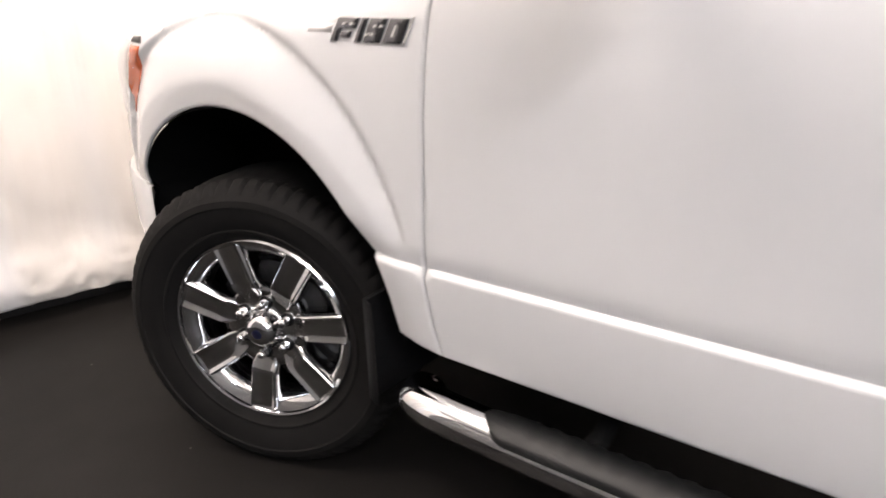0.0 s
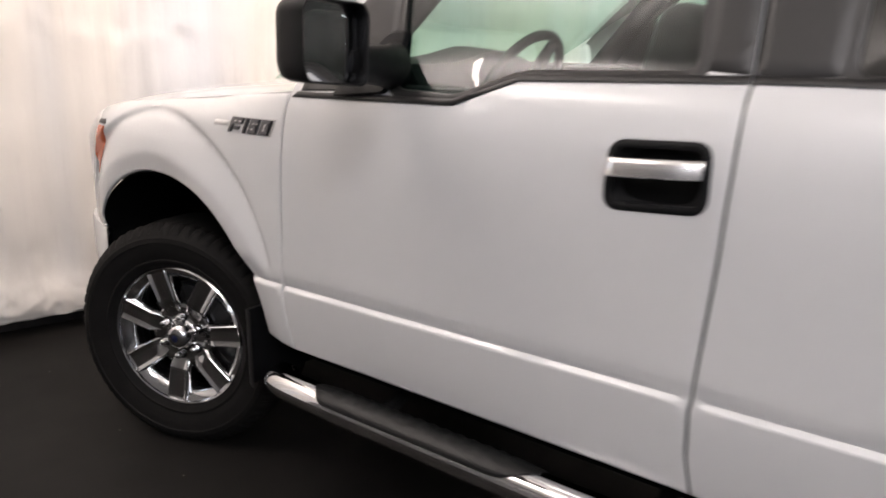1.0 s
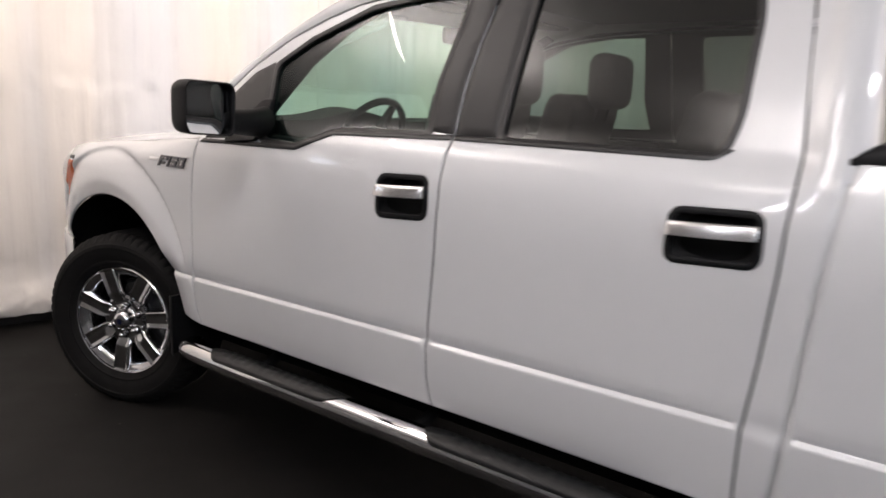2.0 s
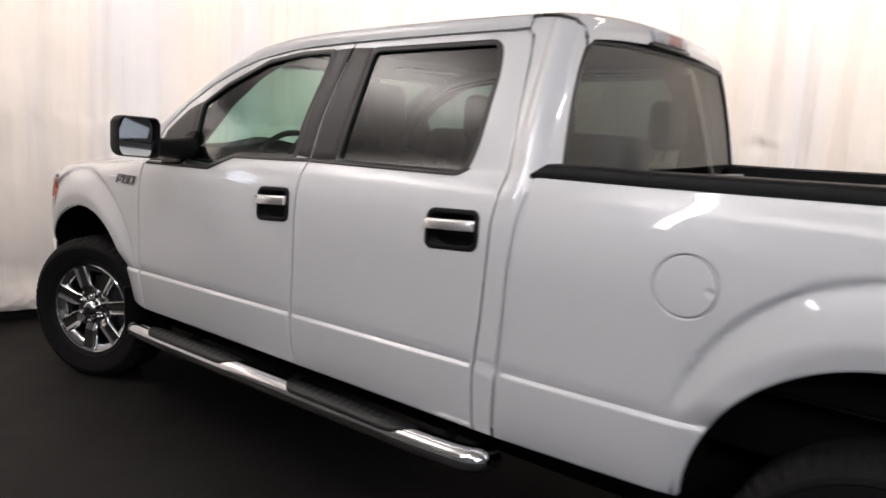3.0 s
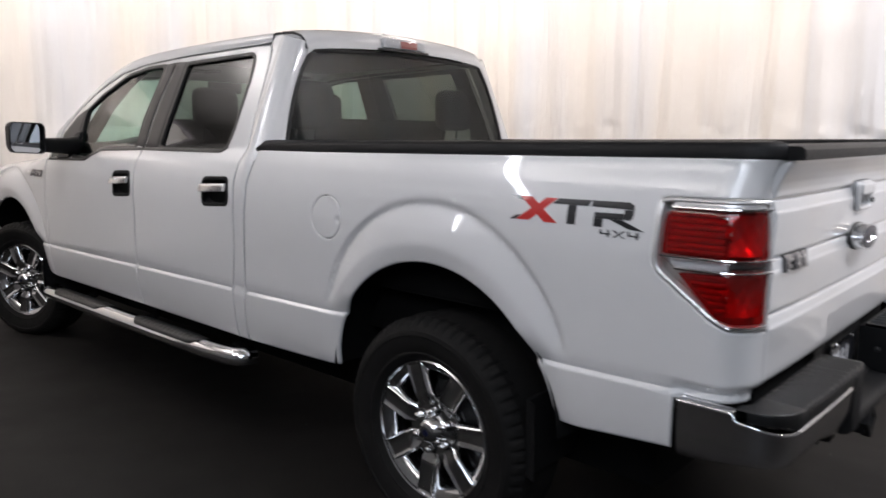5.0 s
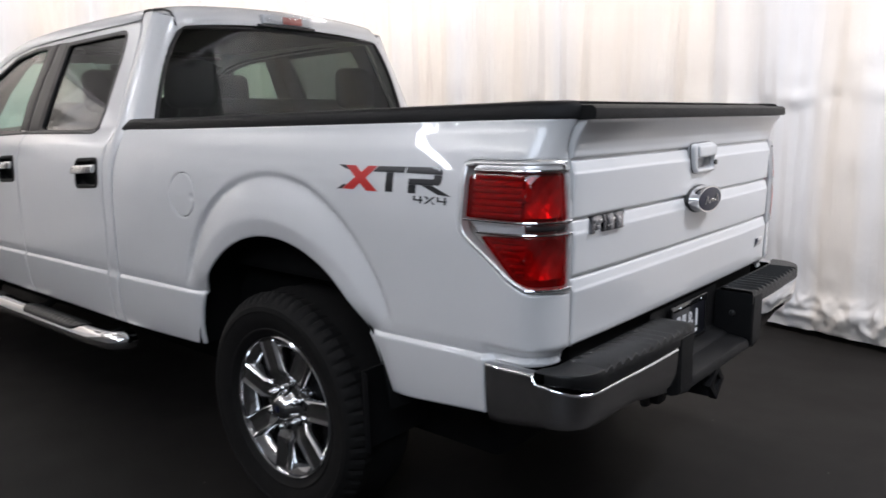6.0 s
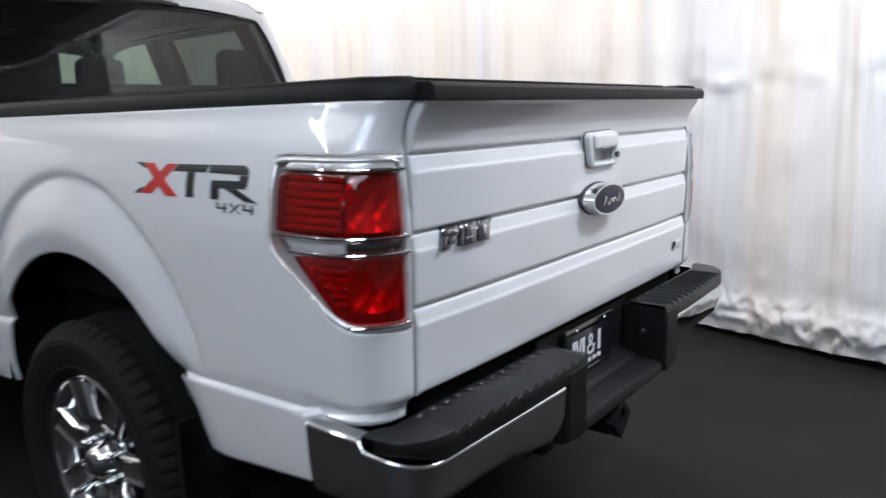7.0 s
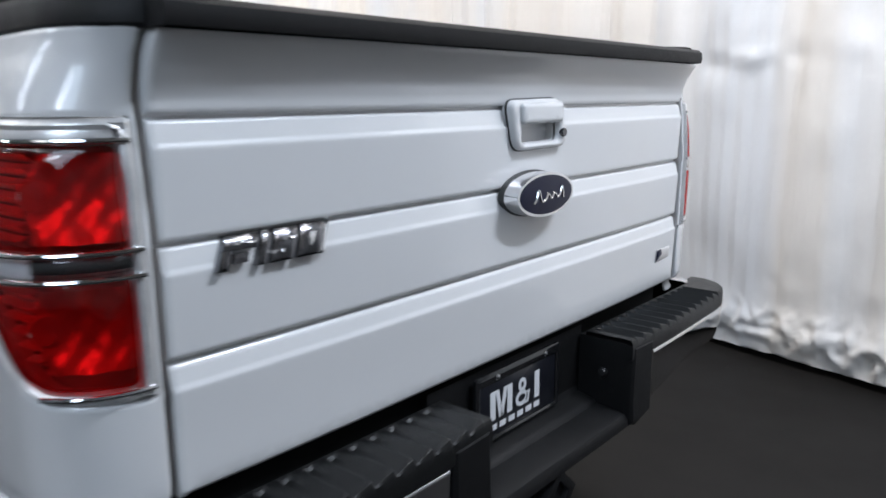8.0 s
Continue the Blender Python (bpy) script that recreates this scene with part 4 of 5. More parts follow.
def tail_lamp(flip):
    """Chrome surround, ribbed reflector, two red lenses and the clear band between."""
    def lift(d):
        return lambda s, z, dd: bed_map(s, z, np.asarray(dd) + d)
    inner = [(a, b) for a, b in offset(rounded(LIGHT, [0.03, 0.02, 0.02, 0.02, 0.02, 0.004, 0, 0, 0, 0.004, 0.03]), 0.012)]
    housing = truck_part("tail_lamp", flip(panel(rounded(LIGHT, [0.03, 0.02, 0.02, 0.02, 0.02, 0.004, 0, 0, 0, 0.004, 0.03]), lift(0.038), (), 0.02, gap=0.0, lip=0.05, turn_in=0)), DARK_RED, None, "red tail lamp with a chrome surround and clear band")
    truck_part("lamp_surround", flip(panel(rounded(LIGHT, [0.03, 0.02, 0.02, 0.02, 0.02, 0.004, 0, 0, 0, 0.004, 0.03]), lift(-0.006), (inner,), 0.012, gap=0.0, lip=0.035, turn_in=0.004)), SILVER, housing, "chrome surround")
    upper = [(4.824, 1.236), (4.822, 1.127), (gate_s(1.13, -0.821), 1.122), (gate_s(1.24, -0.821), 1.244), (4.85, 1.246)]
    lower = [(4.868, 1.082), (4.972, 0.972), (5.01, 0.958), (gate_s(0.96, -0.821), 0.956), (gate_s(1.08, -0.821), 1.092)]
    band = [(4.822, 1.121), (4.860, 1.088), (5.132, 1.097), (5.132, 1.117)]
    for shape in (upper, lower):
        truck_part("red_lens", flip(panel(rounded(shape, 0.012), lift(-0.004), (), 0.02, gap=0.001, lip=0.012, turn_in=0.002)), RED_LENS, housing, "glossy red lens")
    truck_part("clear_lens", flip(panel(band, lift(-0.003), (), 0.02, gap=0.001, lip=0.012, turn_in=0.002)), CLEAR_LENS, housing, "clear band")
    # reflector ribs behind the side part, smooth bowls behind the rear part
    for k in range(7):
        z = 1.232 - 0.0165 * k
        rows = [[tuple(bed_map([s], [z + dz], [0.022 + dd])[0]) for dz, dd in ((0.0075, 0.0), (0.003, -0.012), (-0.0075, 0.003))] for s in np.linspace(4.83, 4.985, 12)]
        truck_part("reflector_rib", flip(grid(rows)), SILVER, housing)
    for k in range(6):
        z = 1.070 - 0.0165 * k
        s0 = 4.885 + 0.0165 * k * 0.95
        rows = [[tuple(bed_map([s], [z + dz], [0.022 + dd])[0]) for dz, dd in ((0.0075, 0.0), (0.003, -0.012), (-0.0075, 0.003))] for s in np.linspace(s0, 4.995, 10)]
        truck_part("reflector_rib", flip(grid(rows)), SILVER, housing)
    for zc, hh in ((1.183, 0.052), (1.026, 0.052)):
        rows = []
        for i in range(15):
            s = 4.995 + 0.125 * i / 14
            row = []
            for j in range(15):
                z = zc - hh + 2 * hh * j / 14
                fx, fz = (i / 7 - 1), (j / 7 - 1)
                dd = 0.032 - 0.018 * min(1, fx * fx + fz * fz) - 0.004 * math.cos(fx * 9) * math.cos(fz * 7)
                row.append(tuple(bed_map([s], [z], [dd])[0]))
            rows.append(row)
        truck_part("reflector_bowl", flip(grid(rows)), SILVER, housing)
        bulb = truck_part("bulb", lathe([(0.0, 0.0), (0.016, 0.004), (0.018, 0.02), (0.0, 0.022)], 16, "x", (0, 0, 0)), DARK_RED, housing, "dark bulb")
        p = bed_map([4.985], [zc + 0.004], [0.02])[0]
        bulb.matrix_local = Matrix.Translation(Vector(flip(([tuple(p)], []))[0][0]))
    bar = [(5.000, 1.118), (5.000, 1.098), (5.130, 1.099), (5.130, 1.115)]
    truck_part("dark_insert", flip(panel(bar, lift(0.006), (), 0.02, gap=0.0, lip=0.01)), STEEL, housing, "dark band insert")
    band_back = [(4.824, 1.122), (4.86, 1.088), (4.998, 1.093), (4.998, 1.118)]
    truck_part("pale_insert", flip(panel(band_back, lift(0.006), (), 0.02, gap=0.0, lip=0.01)), PLATE_WHITE, housing, "pale band insert")
    top_band = [(4.832, 1.250), (gate_s(1.25, -0.821), 1.252), (gate_s(1.266, -0.821), 1.267), (4.852, 1.266)]
    truck_part("pale_insert", flip(panel(top_band, lift(-0.001), (), 0.02, gap=0.0, lip=0.01, turn_in=0.001)), SILVER, housing, "pale clear strip")
    for zz in (1.1225, 1.0915, 1.249, 0.950):
        s0 = {1.1225: 4.82, 1.0915: 4.862, 1.249: 4.84, 0.950: 5.0}[zz]
        line = [tuple(bed_map([s], [zz], [-0.006])[0]) for s in np.linspace(s0, gate_s(zz, -0.806), 26)]
        truck_part("chrome_strip", flip(tube(line, 0.0035, 8)), CHROME, housing, "thin chrome strip")


tail_lamp(lambda d: d)
tail_lamp(lambda d: mirrored(d, YC))

# black caps along the bed's top edges and the bed itself
def cap_rows():
    rows = []
    for s in list(np.linspace(2.90, 4.92, 44)) + list(np.linspace(4.945, gate_s(1.366), 16)):
        rise = 0.016 * float(np.clip((s - 3.3) / 1.65, 0, 1))
        p = bed_map([s, s], [1.362 + rise, 1.372 + rise], [0.0, 0.0])
        a = min(max((s - 4.945) / 0.115, 0.0), math.pi / 2)
        n = Vector((math.sin(a), -math.cos(a), 0))
        end = min(1.0, (s - 2.90) / 0.05 + 0.15)
        top = 1.366 + 0.038 * end
        o = Vector(p[0])
        reach = 0.10 if a < 0.05 else 0.10 - 0.045 * a
        inn = Vector((min(o.x - 0.02 * math.sin(a), 5.02) if a > 0.3 else o.x, max(o.y + reach, -0.80) if a > 0.3 else -0.80, 0))
        row = []
        for d, z in ((-0.004, 1.356), (0.003, 1.363), (0.003, 1.366 + 0.6 * (top - 1.366)), (-0.007, top - 0.003), (-0.020, top)):
            row.append((o.x + n.x * d, o.y + n.y * d, z + rise))
        row += [(inn.x, inn.y - 0.010, top + rise + 0.002), (inn.x, inn.y, top + rise - 0.006), (inn.x, inn.y + 0.002, 1.345 if s < 4.95 else top - 0.012)]
        rows.append(row)
    return rows


cap_v, cap_f = grid(cap_rows())
cap_f.append(tuple(range(len(cap_v) - 8, len(cap_v))))
near_cap, far_cap = both_sides("rail_cap", (cap_v, cap_f), PLASTIC, "black plastic cap along the bed rail")
truck_part("bed_floor", box((2.10, 1.60, 0.03), (3.97, YC, 0.86)), LINER, None, "dark bed floor")
truck_part("bed_front_wall", box((0.04, 1.66, 0.52), (2.990, YC, 1.105), 0.01), PAINT)
for sy in (-1, 1):
    truck_part("bed_inner_wall", box((1.98, 0.02, 0.48), (3.95, YC + sy * 0.80, 1.10)), LINER, None, "dark bed liner")

# tailgate
# each pressed ledge: a crease, a gentle slope, a narrow groove, then the next flat face
gate_profile = [(0.775, 5.055), (0.79, 5.064), (0.86, 5.066)]
for ledge in (0.970, 1.121, 1.276):
    gate_profile += [(ledge - 0.042, 5.0695), (ledge - 0.038, 5.0690), (ledge - 0.035, 5.0668), (ledge - 0.008, 5.0600), (ledge - 0.005, 5.0540), (ledge - 0.001, 5.0540), (ledge + 0.002, 5.0625), (ledge + 0.007, 5.0645)]
gate_profile += [(1.295, 5.066), (1.315, 5.072), (1.335, 5.081), (1.355, 5.093), (1.370, 5.104), (1.378, 5.107)]
TG_Z, TG_X = [q[0] for q in gate_profile], [q[1] for q in gate_profile]
tg_z = np.array(TG_Z + [z for z in np.arange(0.775, 1.3785, 0.005) if min(abs(z - q) for q in TG_Z) > 0.002])
tg_z.sort()


def gate_x(z):
    return np.interp(z, TG_Z, TG_X)


def gate_map(y, z, depth):
    y, z = np.asarray(y, float), np.asarray(z, float)
    return np.stack([gate_x(z) - np.asarray(depth) - 0.010 * (np.abs(y - YC) / 0.77) ** 4, y, z], 1)


gate_side = [float(z) for z in tg_z if 0.779 < z < 1.375]
gate_edge = [(-0.783, 0.778)] + [(-0.783, z) for z in gate_side] + [(-0.783, 1.376), (0.746, 1.376)] + [(0.746, z) for z in gate_side[::-1]] + [(0.746, 0.778)]
gy, gz = np.meshgrid(np.arange(-0.80, 0.80, 0.04), tg_z)
HANDLE_Y = (-0.086, 0.108)
grip = rounded([(-0.046, 1.210), (0.080, 1.210), (0.080, 1.248), (-0.046, 1.248)], 0.010)
gate = truck_part("tailgate", panel(gate_edge, gate_map, (grip,), 0.02, np.stack([gy.ravel(), gz.ravel()], 1), gap=0.003, lip=0.05, hold=0.005), PAINT, None, "white tailgate with three pressed ledges", 55)
truck_part("gate_inner", box((0.02, 1.50, 0.56), (5.005, YC, 1.08)), LINER, gate)
cap = []
for i in range(31):
    y = -0.786 + (0.712 + 0.786) * i / 30
    cap.append([(5.117, y, 1.374), (5.120, y, 1.384), (5.118, y, 1.400), (5.108, y, 1.408), (5.05, y, 1.410), (5.035, y, 1.413), (5.01, y, 1.413), (5.00, y, 1.406), (5.00, y, 1.37)])
cap_data = grid(cap)
cap_data[1].append(tuple(range(9)))
cap_data[1].append(tuple(30 * 9 + i for i in range(9)))
truck_part("tailgate_cap", cap_data, PLASTIC, gate, "black plastic cap along the tailgate")
truck_part("liner_edge", box((0.02, 1.36, 0.016), (4.985, YC, 1.414), 0.004), LINER, gate)
plate_out = rounded([(HANDLE_Y[0] - 0.004, 1.288), (HANDLE_Y[1] - 0.018, 1.291), (HANDLE_Y[1] + 0.006, 1.194), (HANDLE_Y[0] + 0.020, 1.192)], 0.026)
plate_in = rounded([(-0.050, 1.206), (0.084, 1.206), (0.084, 1.252), (-0.050, 1.252)], 0.012)
pad_map = lambda y, z, d: np.stack([np.full(len(np.atleast_1d(y)), 5.084) - np.asarray(d), np.asarray(y, float), np.asarray(z, float)], 1)
# added dark ring: the shaded gap round the handle plate, put into colour
truck_part("handle_gap_ring", panel(offset(np.array(plate_out), -0.002), lambda y, z, d: pad_map(y, z, np.asarray(d) + 0.013), (plate_in,), 0.02, gap=0.0, lip=0.004, turn_in=0), TRIM, gate, "thin dark ring drawing the gap round the handle")
bezel = truck_part("gate_handle", panel(plate_out, pad_map, (plate_in,), 0.01, gap=0.0, lip=0.024, turn_in=0.005), PAINT, gate, "white tailgate handle with a lock", 60)
truck_part("pull_flap", panel(rounded([(-0.056, 1.242), (0.090, 1.244), (0.088, 1.284), (-0.060, 1.282)], 0.010), lambda y, z, d: pad_map(y, z, np.asarray(d) - 0.007), (), 0.01, gap=0.0, lip=0.02, turn_in=0.004), PAINT, gate, "white pull flap", 60)
truck_part("grip_pocket", box((0.01, 0.14, 0.05), (5.045, 0.017, 1.228)), PAINT, gate)
truck_part("lock", lathe([(0.0, 0.002), (0.008, 0.002), (0.009, 0.0), (0.009, -0.01)], 20, "x", (5.087, 0.094, 1.222)), GLOSS, gate, "small black key lock")

# oval emblem: chrome dome, dark oval, a pale squiggle of plain strokes
def oval(a, b, depth, crown, cx, cy, cz, steps=48, rings=8):
    rows = [[(cx + depth * (1 - (k / rings) ** 6) * 0 + crown * (1 - (k / rings) ** 2), cy + a * (k / rings) * math.cos(t), cz + b * (k / rings) * math.sin(t)) for t in np.linspace(0, 2 * math.pi, steps + 1)] for k in range(rings + 1)]
    rows.append([(cx - depth, cy + a * 1.02 * math.cos(t), cz + b * 1.02 * math.sin(t)) for t in np.linspace(0, 2 * math.pi, steps + 1)])
    return grid(rows)


emblem = truck_part("emblem", oval(0.098, 0.043, 0.040, 0.001, 5.108, 0.0, 1.106), CHROME, gate, "oval chrome emblem with a dark blue centre", 50)
truck_part("emblem_foot", oval(0.100, 0.045, 0.012, 0.002, 5.076, 0.0, 1.106), STEEL, gate)
truck_part("emblem_centre", oval(0.091, 0.038, 0.004, 0.003, 5.1095, 0.0, 1.106), NAVY, gate, "dark blue oval", 50)
squiggle = [(y * 0.86, 1.106 + (z - 1.106) * 0.85) for y, z in ((-0.060, 1.090), (-0.048, 1.100), (-0.040, 1.126), (-0.030, 1.090), (-0.012, 1.094), (0.0, 1.112), (0.010, 1.092), (0.026, 1.112), (0.036, 1.094), (0.050, 1.104), (0.058, 1.128), (0.062, 1.094))]
truck_part("emblem_mark", tube([(5.1125, y, z) for y, z in smooth_line(squiggle)], 0.0022, 6, True, (1, 1), (1, 0, 0)), CHROME, gate)


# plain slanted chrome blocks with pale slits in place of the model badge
def slanted_badge(fmap, s0, s1, z0, z1, parent, lift):
    h, w, lean = z1 - z0, s1 - s0 - 0.024, 0.022

    def slant(a, b, c, d):
        return [(s0 + a * w + c * lean, z0 + c * h), (s0 + b * w + c * lean, z0 + c * h), (s0 + b * w + d * lean, z0 + d * h), (s0 + a * w + d * lean, z0 + d * h)]

    def raised(name, shape, up, mat, owner, label=""):
        return truck_part(name, panel(shape, lambda s, z, d: fmap(s, z, np.asarray(d) - up), (), 0.02, gap=0.0, lip=lift, turn_in=0.0015), mat, owner, label)

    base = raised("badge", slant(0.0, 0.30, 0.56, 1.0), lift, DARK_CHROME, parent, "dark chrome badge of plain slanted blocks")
    for block in ((0.0, 0.09, 0.0, 0.58), (0.12, 0.25, 0.18, 0.44), (0.34, 0.42, 0.0, 1.0), (0.46, 0.68, 0.0, 1.0), (0.72, 0.96, 0.0, 1.0)):
        raised("badge_block", slant(*block), lift, DARK_CHROME, base)
    for slit in ((0.09, 0.28, 0.72, 0.79), (0.54, 0.68, 0.64, 0.73), (0.46, 0.60, 0.28, 0.37), (0.81, 0.87, 0.26, 0.74)):
        raised("badge_slit", slant(*slit), lift + 0.0012, SATIN, base, "pale slit")
    raised("badge_edge", slant(0.985, 1.01, -0.04, 1.06), lift * 0.7, SATIN, base, "bright edge")


slanted_badge(side_map, 0.372, 0.588, 1.148, 1.193, None, 0.006)
small = [(0.300, 1.164), (0.372, 1.164), (0.376, 1.180), (0.304, 1.180)]
truck_part("badge_tab", panel(small, lambda s, z, d: side_map(s, z, np.asarray(d) - 0.003), (), 0.02, gap=0.0, lip=0.004), SILVER, None, "small silver badge tab")
slanted_badge(gate_map, -0.716, -0.520, 1.076, 1.119, gate, 0.012)
mini = [(0.612, 0.853), (0.700, 0.857), (0.704, 0.886), (0.616, 0.888)]
tag = truck_part("gate_tag", panel(mini, lambda s, z, d: gate_map(s, z, np.asarray(d) - 0.004), (), 0.02, gap=0.0, lip=0.004), SILVER, gate, "small silver tag")
truck_part("tag_mark", panel([(0.612, 0.856), (0.650, 0.872), (0.640, 0.888), (0.614, 0.886)], lambda s, z, d: gate_map(s, z, np.asarray(d) - 0.006), (), 0.02, gap=0.0, lip=0.003), NAVY, tag)

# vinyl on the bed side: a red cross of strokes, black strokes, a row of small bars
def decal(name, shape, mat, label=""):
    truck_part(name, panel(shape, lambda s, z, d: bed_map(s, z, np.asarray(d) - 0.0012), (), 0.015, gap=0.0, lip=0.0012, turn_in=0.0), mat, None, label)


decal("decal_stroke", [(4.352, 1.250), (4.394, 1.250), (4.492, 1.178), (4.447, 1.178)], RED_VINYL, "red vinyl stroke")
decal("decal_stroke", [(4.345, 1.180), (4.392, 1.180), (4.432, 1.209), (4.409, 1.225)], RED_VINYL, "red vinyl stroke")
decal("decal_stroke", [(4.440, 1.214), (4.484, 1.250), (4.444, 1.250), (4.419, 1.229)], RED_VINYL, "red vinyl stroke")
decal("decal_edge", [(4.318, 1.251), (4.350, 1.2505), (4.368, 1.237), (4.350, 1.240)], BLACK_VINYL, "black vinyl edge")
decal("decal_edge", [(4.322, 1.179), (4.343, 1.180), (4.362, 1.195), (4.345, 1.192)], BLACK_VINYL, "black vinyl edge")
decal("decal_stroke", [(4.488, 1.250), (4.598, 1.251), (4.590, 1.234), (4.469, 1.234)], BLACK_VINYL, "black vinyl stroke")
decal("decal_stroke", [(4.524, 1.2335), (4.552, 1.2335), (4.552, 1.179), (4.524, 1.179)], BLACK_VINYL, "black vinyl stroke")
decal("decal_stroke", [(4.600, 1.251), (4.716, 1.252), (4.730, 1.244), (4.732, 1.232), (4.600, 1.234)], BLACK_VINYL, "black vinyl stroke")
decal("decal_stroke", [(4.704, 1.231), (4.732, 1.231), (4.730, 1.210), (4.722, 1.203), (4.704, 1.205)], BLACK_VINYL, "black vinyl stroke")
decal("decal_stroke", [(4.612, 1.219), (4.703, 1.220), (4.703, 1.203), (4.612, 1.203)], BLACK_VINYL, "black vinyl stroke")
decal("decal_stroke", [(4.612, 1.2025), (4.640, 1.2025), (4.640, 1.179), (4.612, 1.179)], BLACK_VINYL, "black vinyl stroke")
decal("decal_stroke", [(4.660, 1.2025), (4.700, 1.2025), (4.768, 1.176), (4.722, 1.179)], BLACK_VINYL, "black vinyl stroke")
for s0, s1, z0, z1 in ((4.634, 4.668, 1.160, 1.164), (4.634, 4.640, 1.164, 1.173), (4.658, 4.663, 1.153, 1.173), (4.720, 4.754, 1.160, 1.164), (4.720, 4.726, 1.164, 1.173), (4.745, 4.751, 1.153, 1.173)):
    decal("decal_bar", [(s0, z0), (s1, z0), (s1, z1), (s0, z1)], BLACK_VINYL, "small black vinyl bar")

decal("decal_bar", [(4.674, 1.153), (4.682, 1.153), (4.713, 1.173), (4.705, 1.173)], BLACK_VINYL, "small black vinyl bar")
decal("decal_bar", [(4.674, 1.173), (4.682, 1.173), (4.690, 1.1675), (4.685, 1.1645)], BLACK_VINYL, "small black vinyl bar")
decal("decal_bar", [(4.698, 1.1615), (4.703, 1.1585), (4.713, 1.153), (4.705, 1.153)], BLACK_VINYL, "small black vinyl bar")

# ---- rear bumper with step pads, plate and tow hitch ----
bumper = truck_part("rear_bumper", box((0.08, 1.5, 0.10), (4.995, YC, 0.65), 0.02), STEEL, None, "chrome rear step bumper with black ribbed pads")


def bumper_line():
    """The bumper's outer line from its front end round the corner to the plate's recess; y from the truck's middle."""
    line = [(4.893, -0.929), (4.90, -0.931), (4.95, -0.932), (5.00, -0.932), (5.030, -0.931), (5.040, -0.931), (5.047, -0.930), (5.056, -0.930)]
    line += [(5.060 + 0.115 * math.sin(a), -0.815 - 0.115 * math.cos(a)) for a in np.linspace(0, math.pi / 2, 14)]
    return line + [(5.178, -0.72), (5.181, -0.60), (5.183, -0.50), (5.184, -0.375)]


def wing(flip):
    """One chrome wing: side, round corner, rear face up to the plate's recess."""
    rows = []
    for x, y in bumper_line():
        bend = max(0.0, min(1.0, (x - 5.060) / 0.115))
        n = Vector((bend, -math.sqrt(max(0.0, 1 - bend * bend)), 0)) if y < -0.815 else Vector((1, 0, 0))
        step = float(ramp01((x - 5.038) / 0.012))
        top = 0.748 - 0.022 * step - 0.020 * float(ramp01(bend))
        bottom = 0.578 + 0.022 * float(ramp01((x - 4.90) / 0.2)) - 0.040 * float(ramp01((y + 0.62) / 0.24))
        row = []
        for z, din in ((top - 0.002, 0.040), (top, 0.008), (top - 0.0015, 0.003), (top - 0.005, 0.0), (top - 0.010, 0.0005), ((top + bottom) / 2, 0.004), (bottom + 0.030, 0.010), (bottom + 0.008, 0.018), (bottom, 0.036)):
            row.append((x - n.x * din, YC + y - n.y * din, z))
        rows.append(row)
    truck_part("bumper_wing", flip(grid(rows)), CHROME, bumper, "chrome wing", 60)
    # ribbed pad on top: saw-tooth treads across it, a smooth rounded end at the corner
    rows = []
    for y in np.linspace(-0.9285, -0.262, 261):
        x_out = 5.058 + math.sqrt(max(0.0, 0.118 ** 2 - (min(y, -0.812) + 0.812) ** 2)) if y < -0.812 else 5.176 + 0.008 * float(ramp01((y + 0.80) / 0.3))
        tooth = ((y + 0.80) / 0.0435) % 1.0
        rib = 0.014 * (min(tooth / 0.88, (1 - tooth) / 0.12) - 0.75) if -0.80 < y < -0.285 else 0.0
        x_in = min(5.046 + 0.020 * float(ramp01((y + 0.90) / 0.05)), x_out - 0.001)
        span = x_out - x_in
        low = 0.731 - 0.024 * float(ramp01((y + 0.93) / 0.11))
        row = [(x_in, 0.715)] + [(x_in + span * q, 0.756 + rib * r) for q, r in ((0.0, 0.0), (0.06, 0.2), (0.10, 1.0), (0.45, 1.0), (0.70, 1.0), (0.88, 1.0), (0.94, 0.8))]
        row += [(x_out - span * 0.025, 0.754 + rib * 0.6), (x_out, 0.748 + rib * 0.3), (x_out + 0.001, 0.730), (x_out, low + 0.002), (x_out - 0.012 * min(1, span / 0.02), low - 0.004)]
        rows.append([(x, YC + y, z) for x, z in row])
    truck_part("step_pad", flip(grid(rows)), PAD, bumper, "black ribbed step pad", 32)
    # block between wing and plate recess
    block = [(-0.372, 0.742), (-0.262, 0.746), (-0.256, 0.600), (-0.262, 0.548), (-0.290, 0.538), (-0.372, 0.552)]
    rows = []
    for x, d in ((5.05, 0.0), (5.165, 0.0), (5.182, 0.006), (5.187, 0.014)):
        pts = offset(np.array(block), d)
        rows.append([(x, YC + y, z) for y, z in list(pts) + [pts[0]]])
    v, f = grid(rows)
    f.append(tuple(3 * 7 + i for i in range(6)))
    truck_part("recess_cheek", flip((v, f)), PLASTIC, bumper, "black recess cheek", 30)


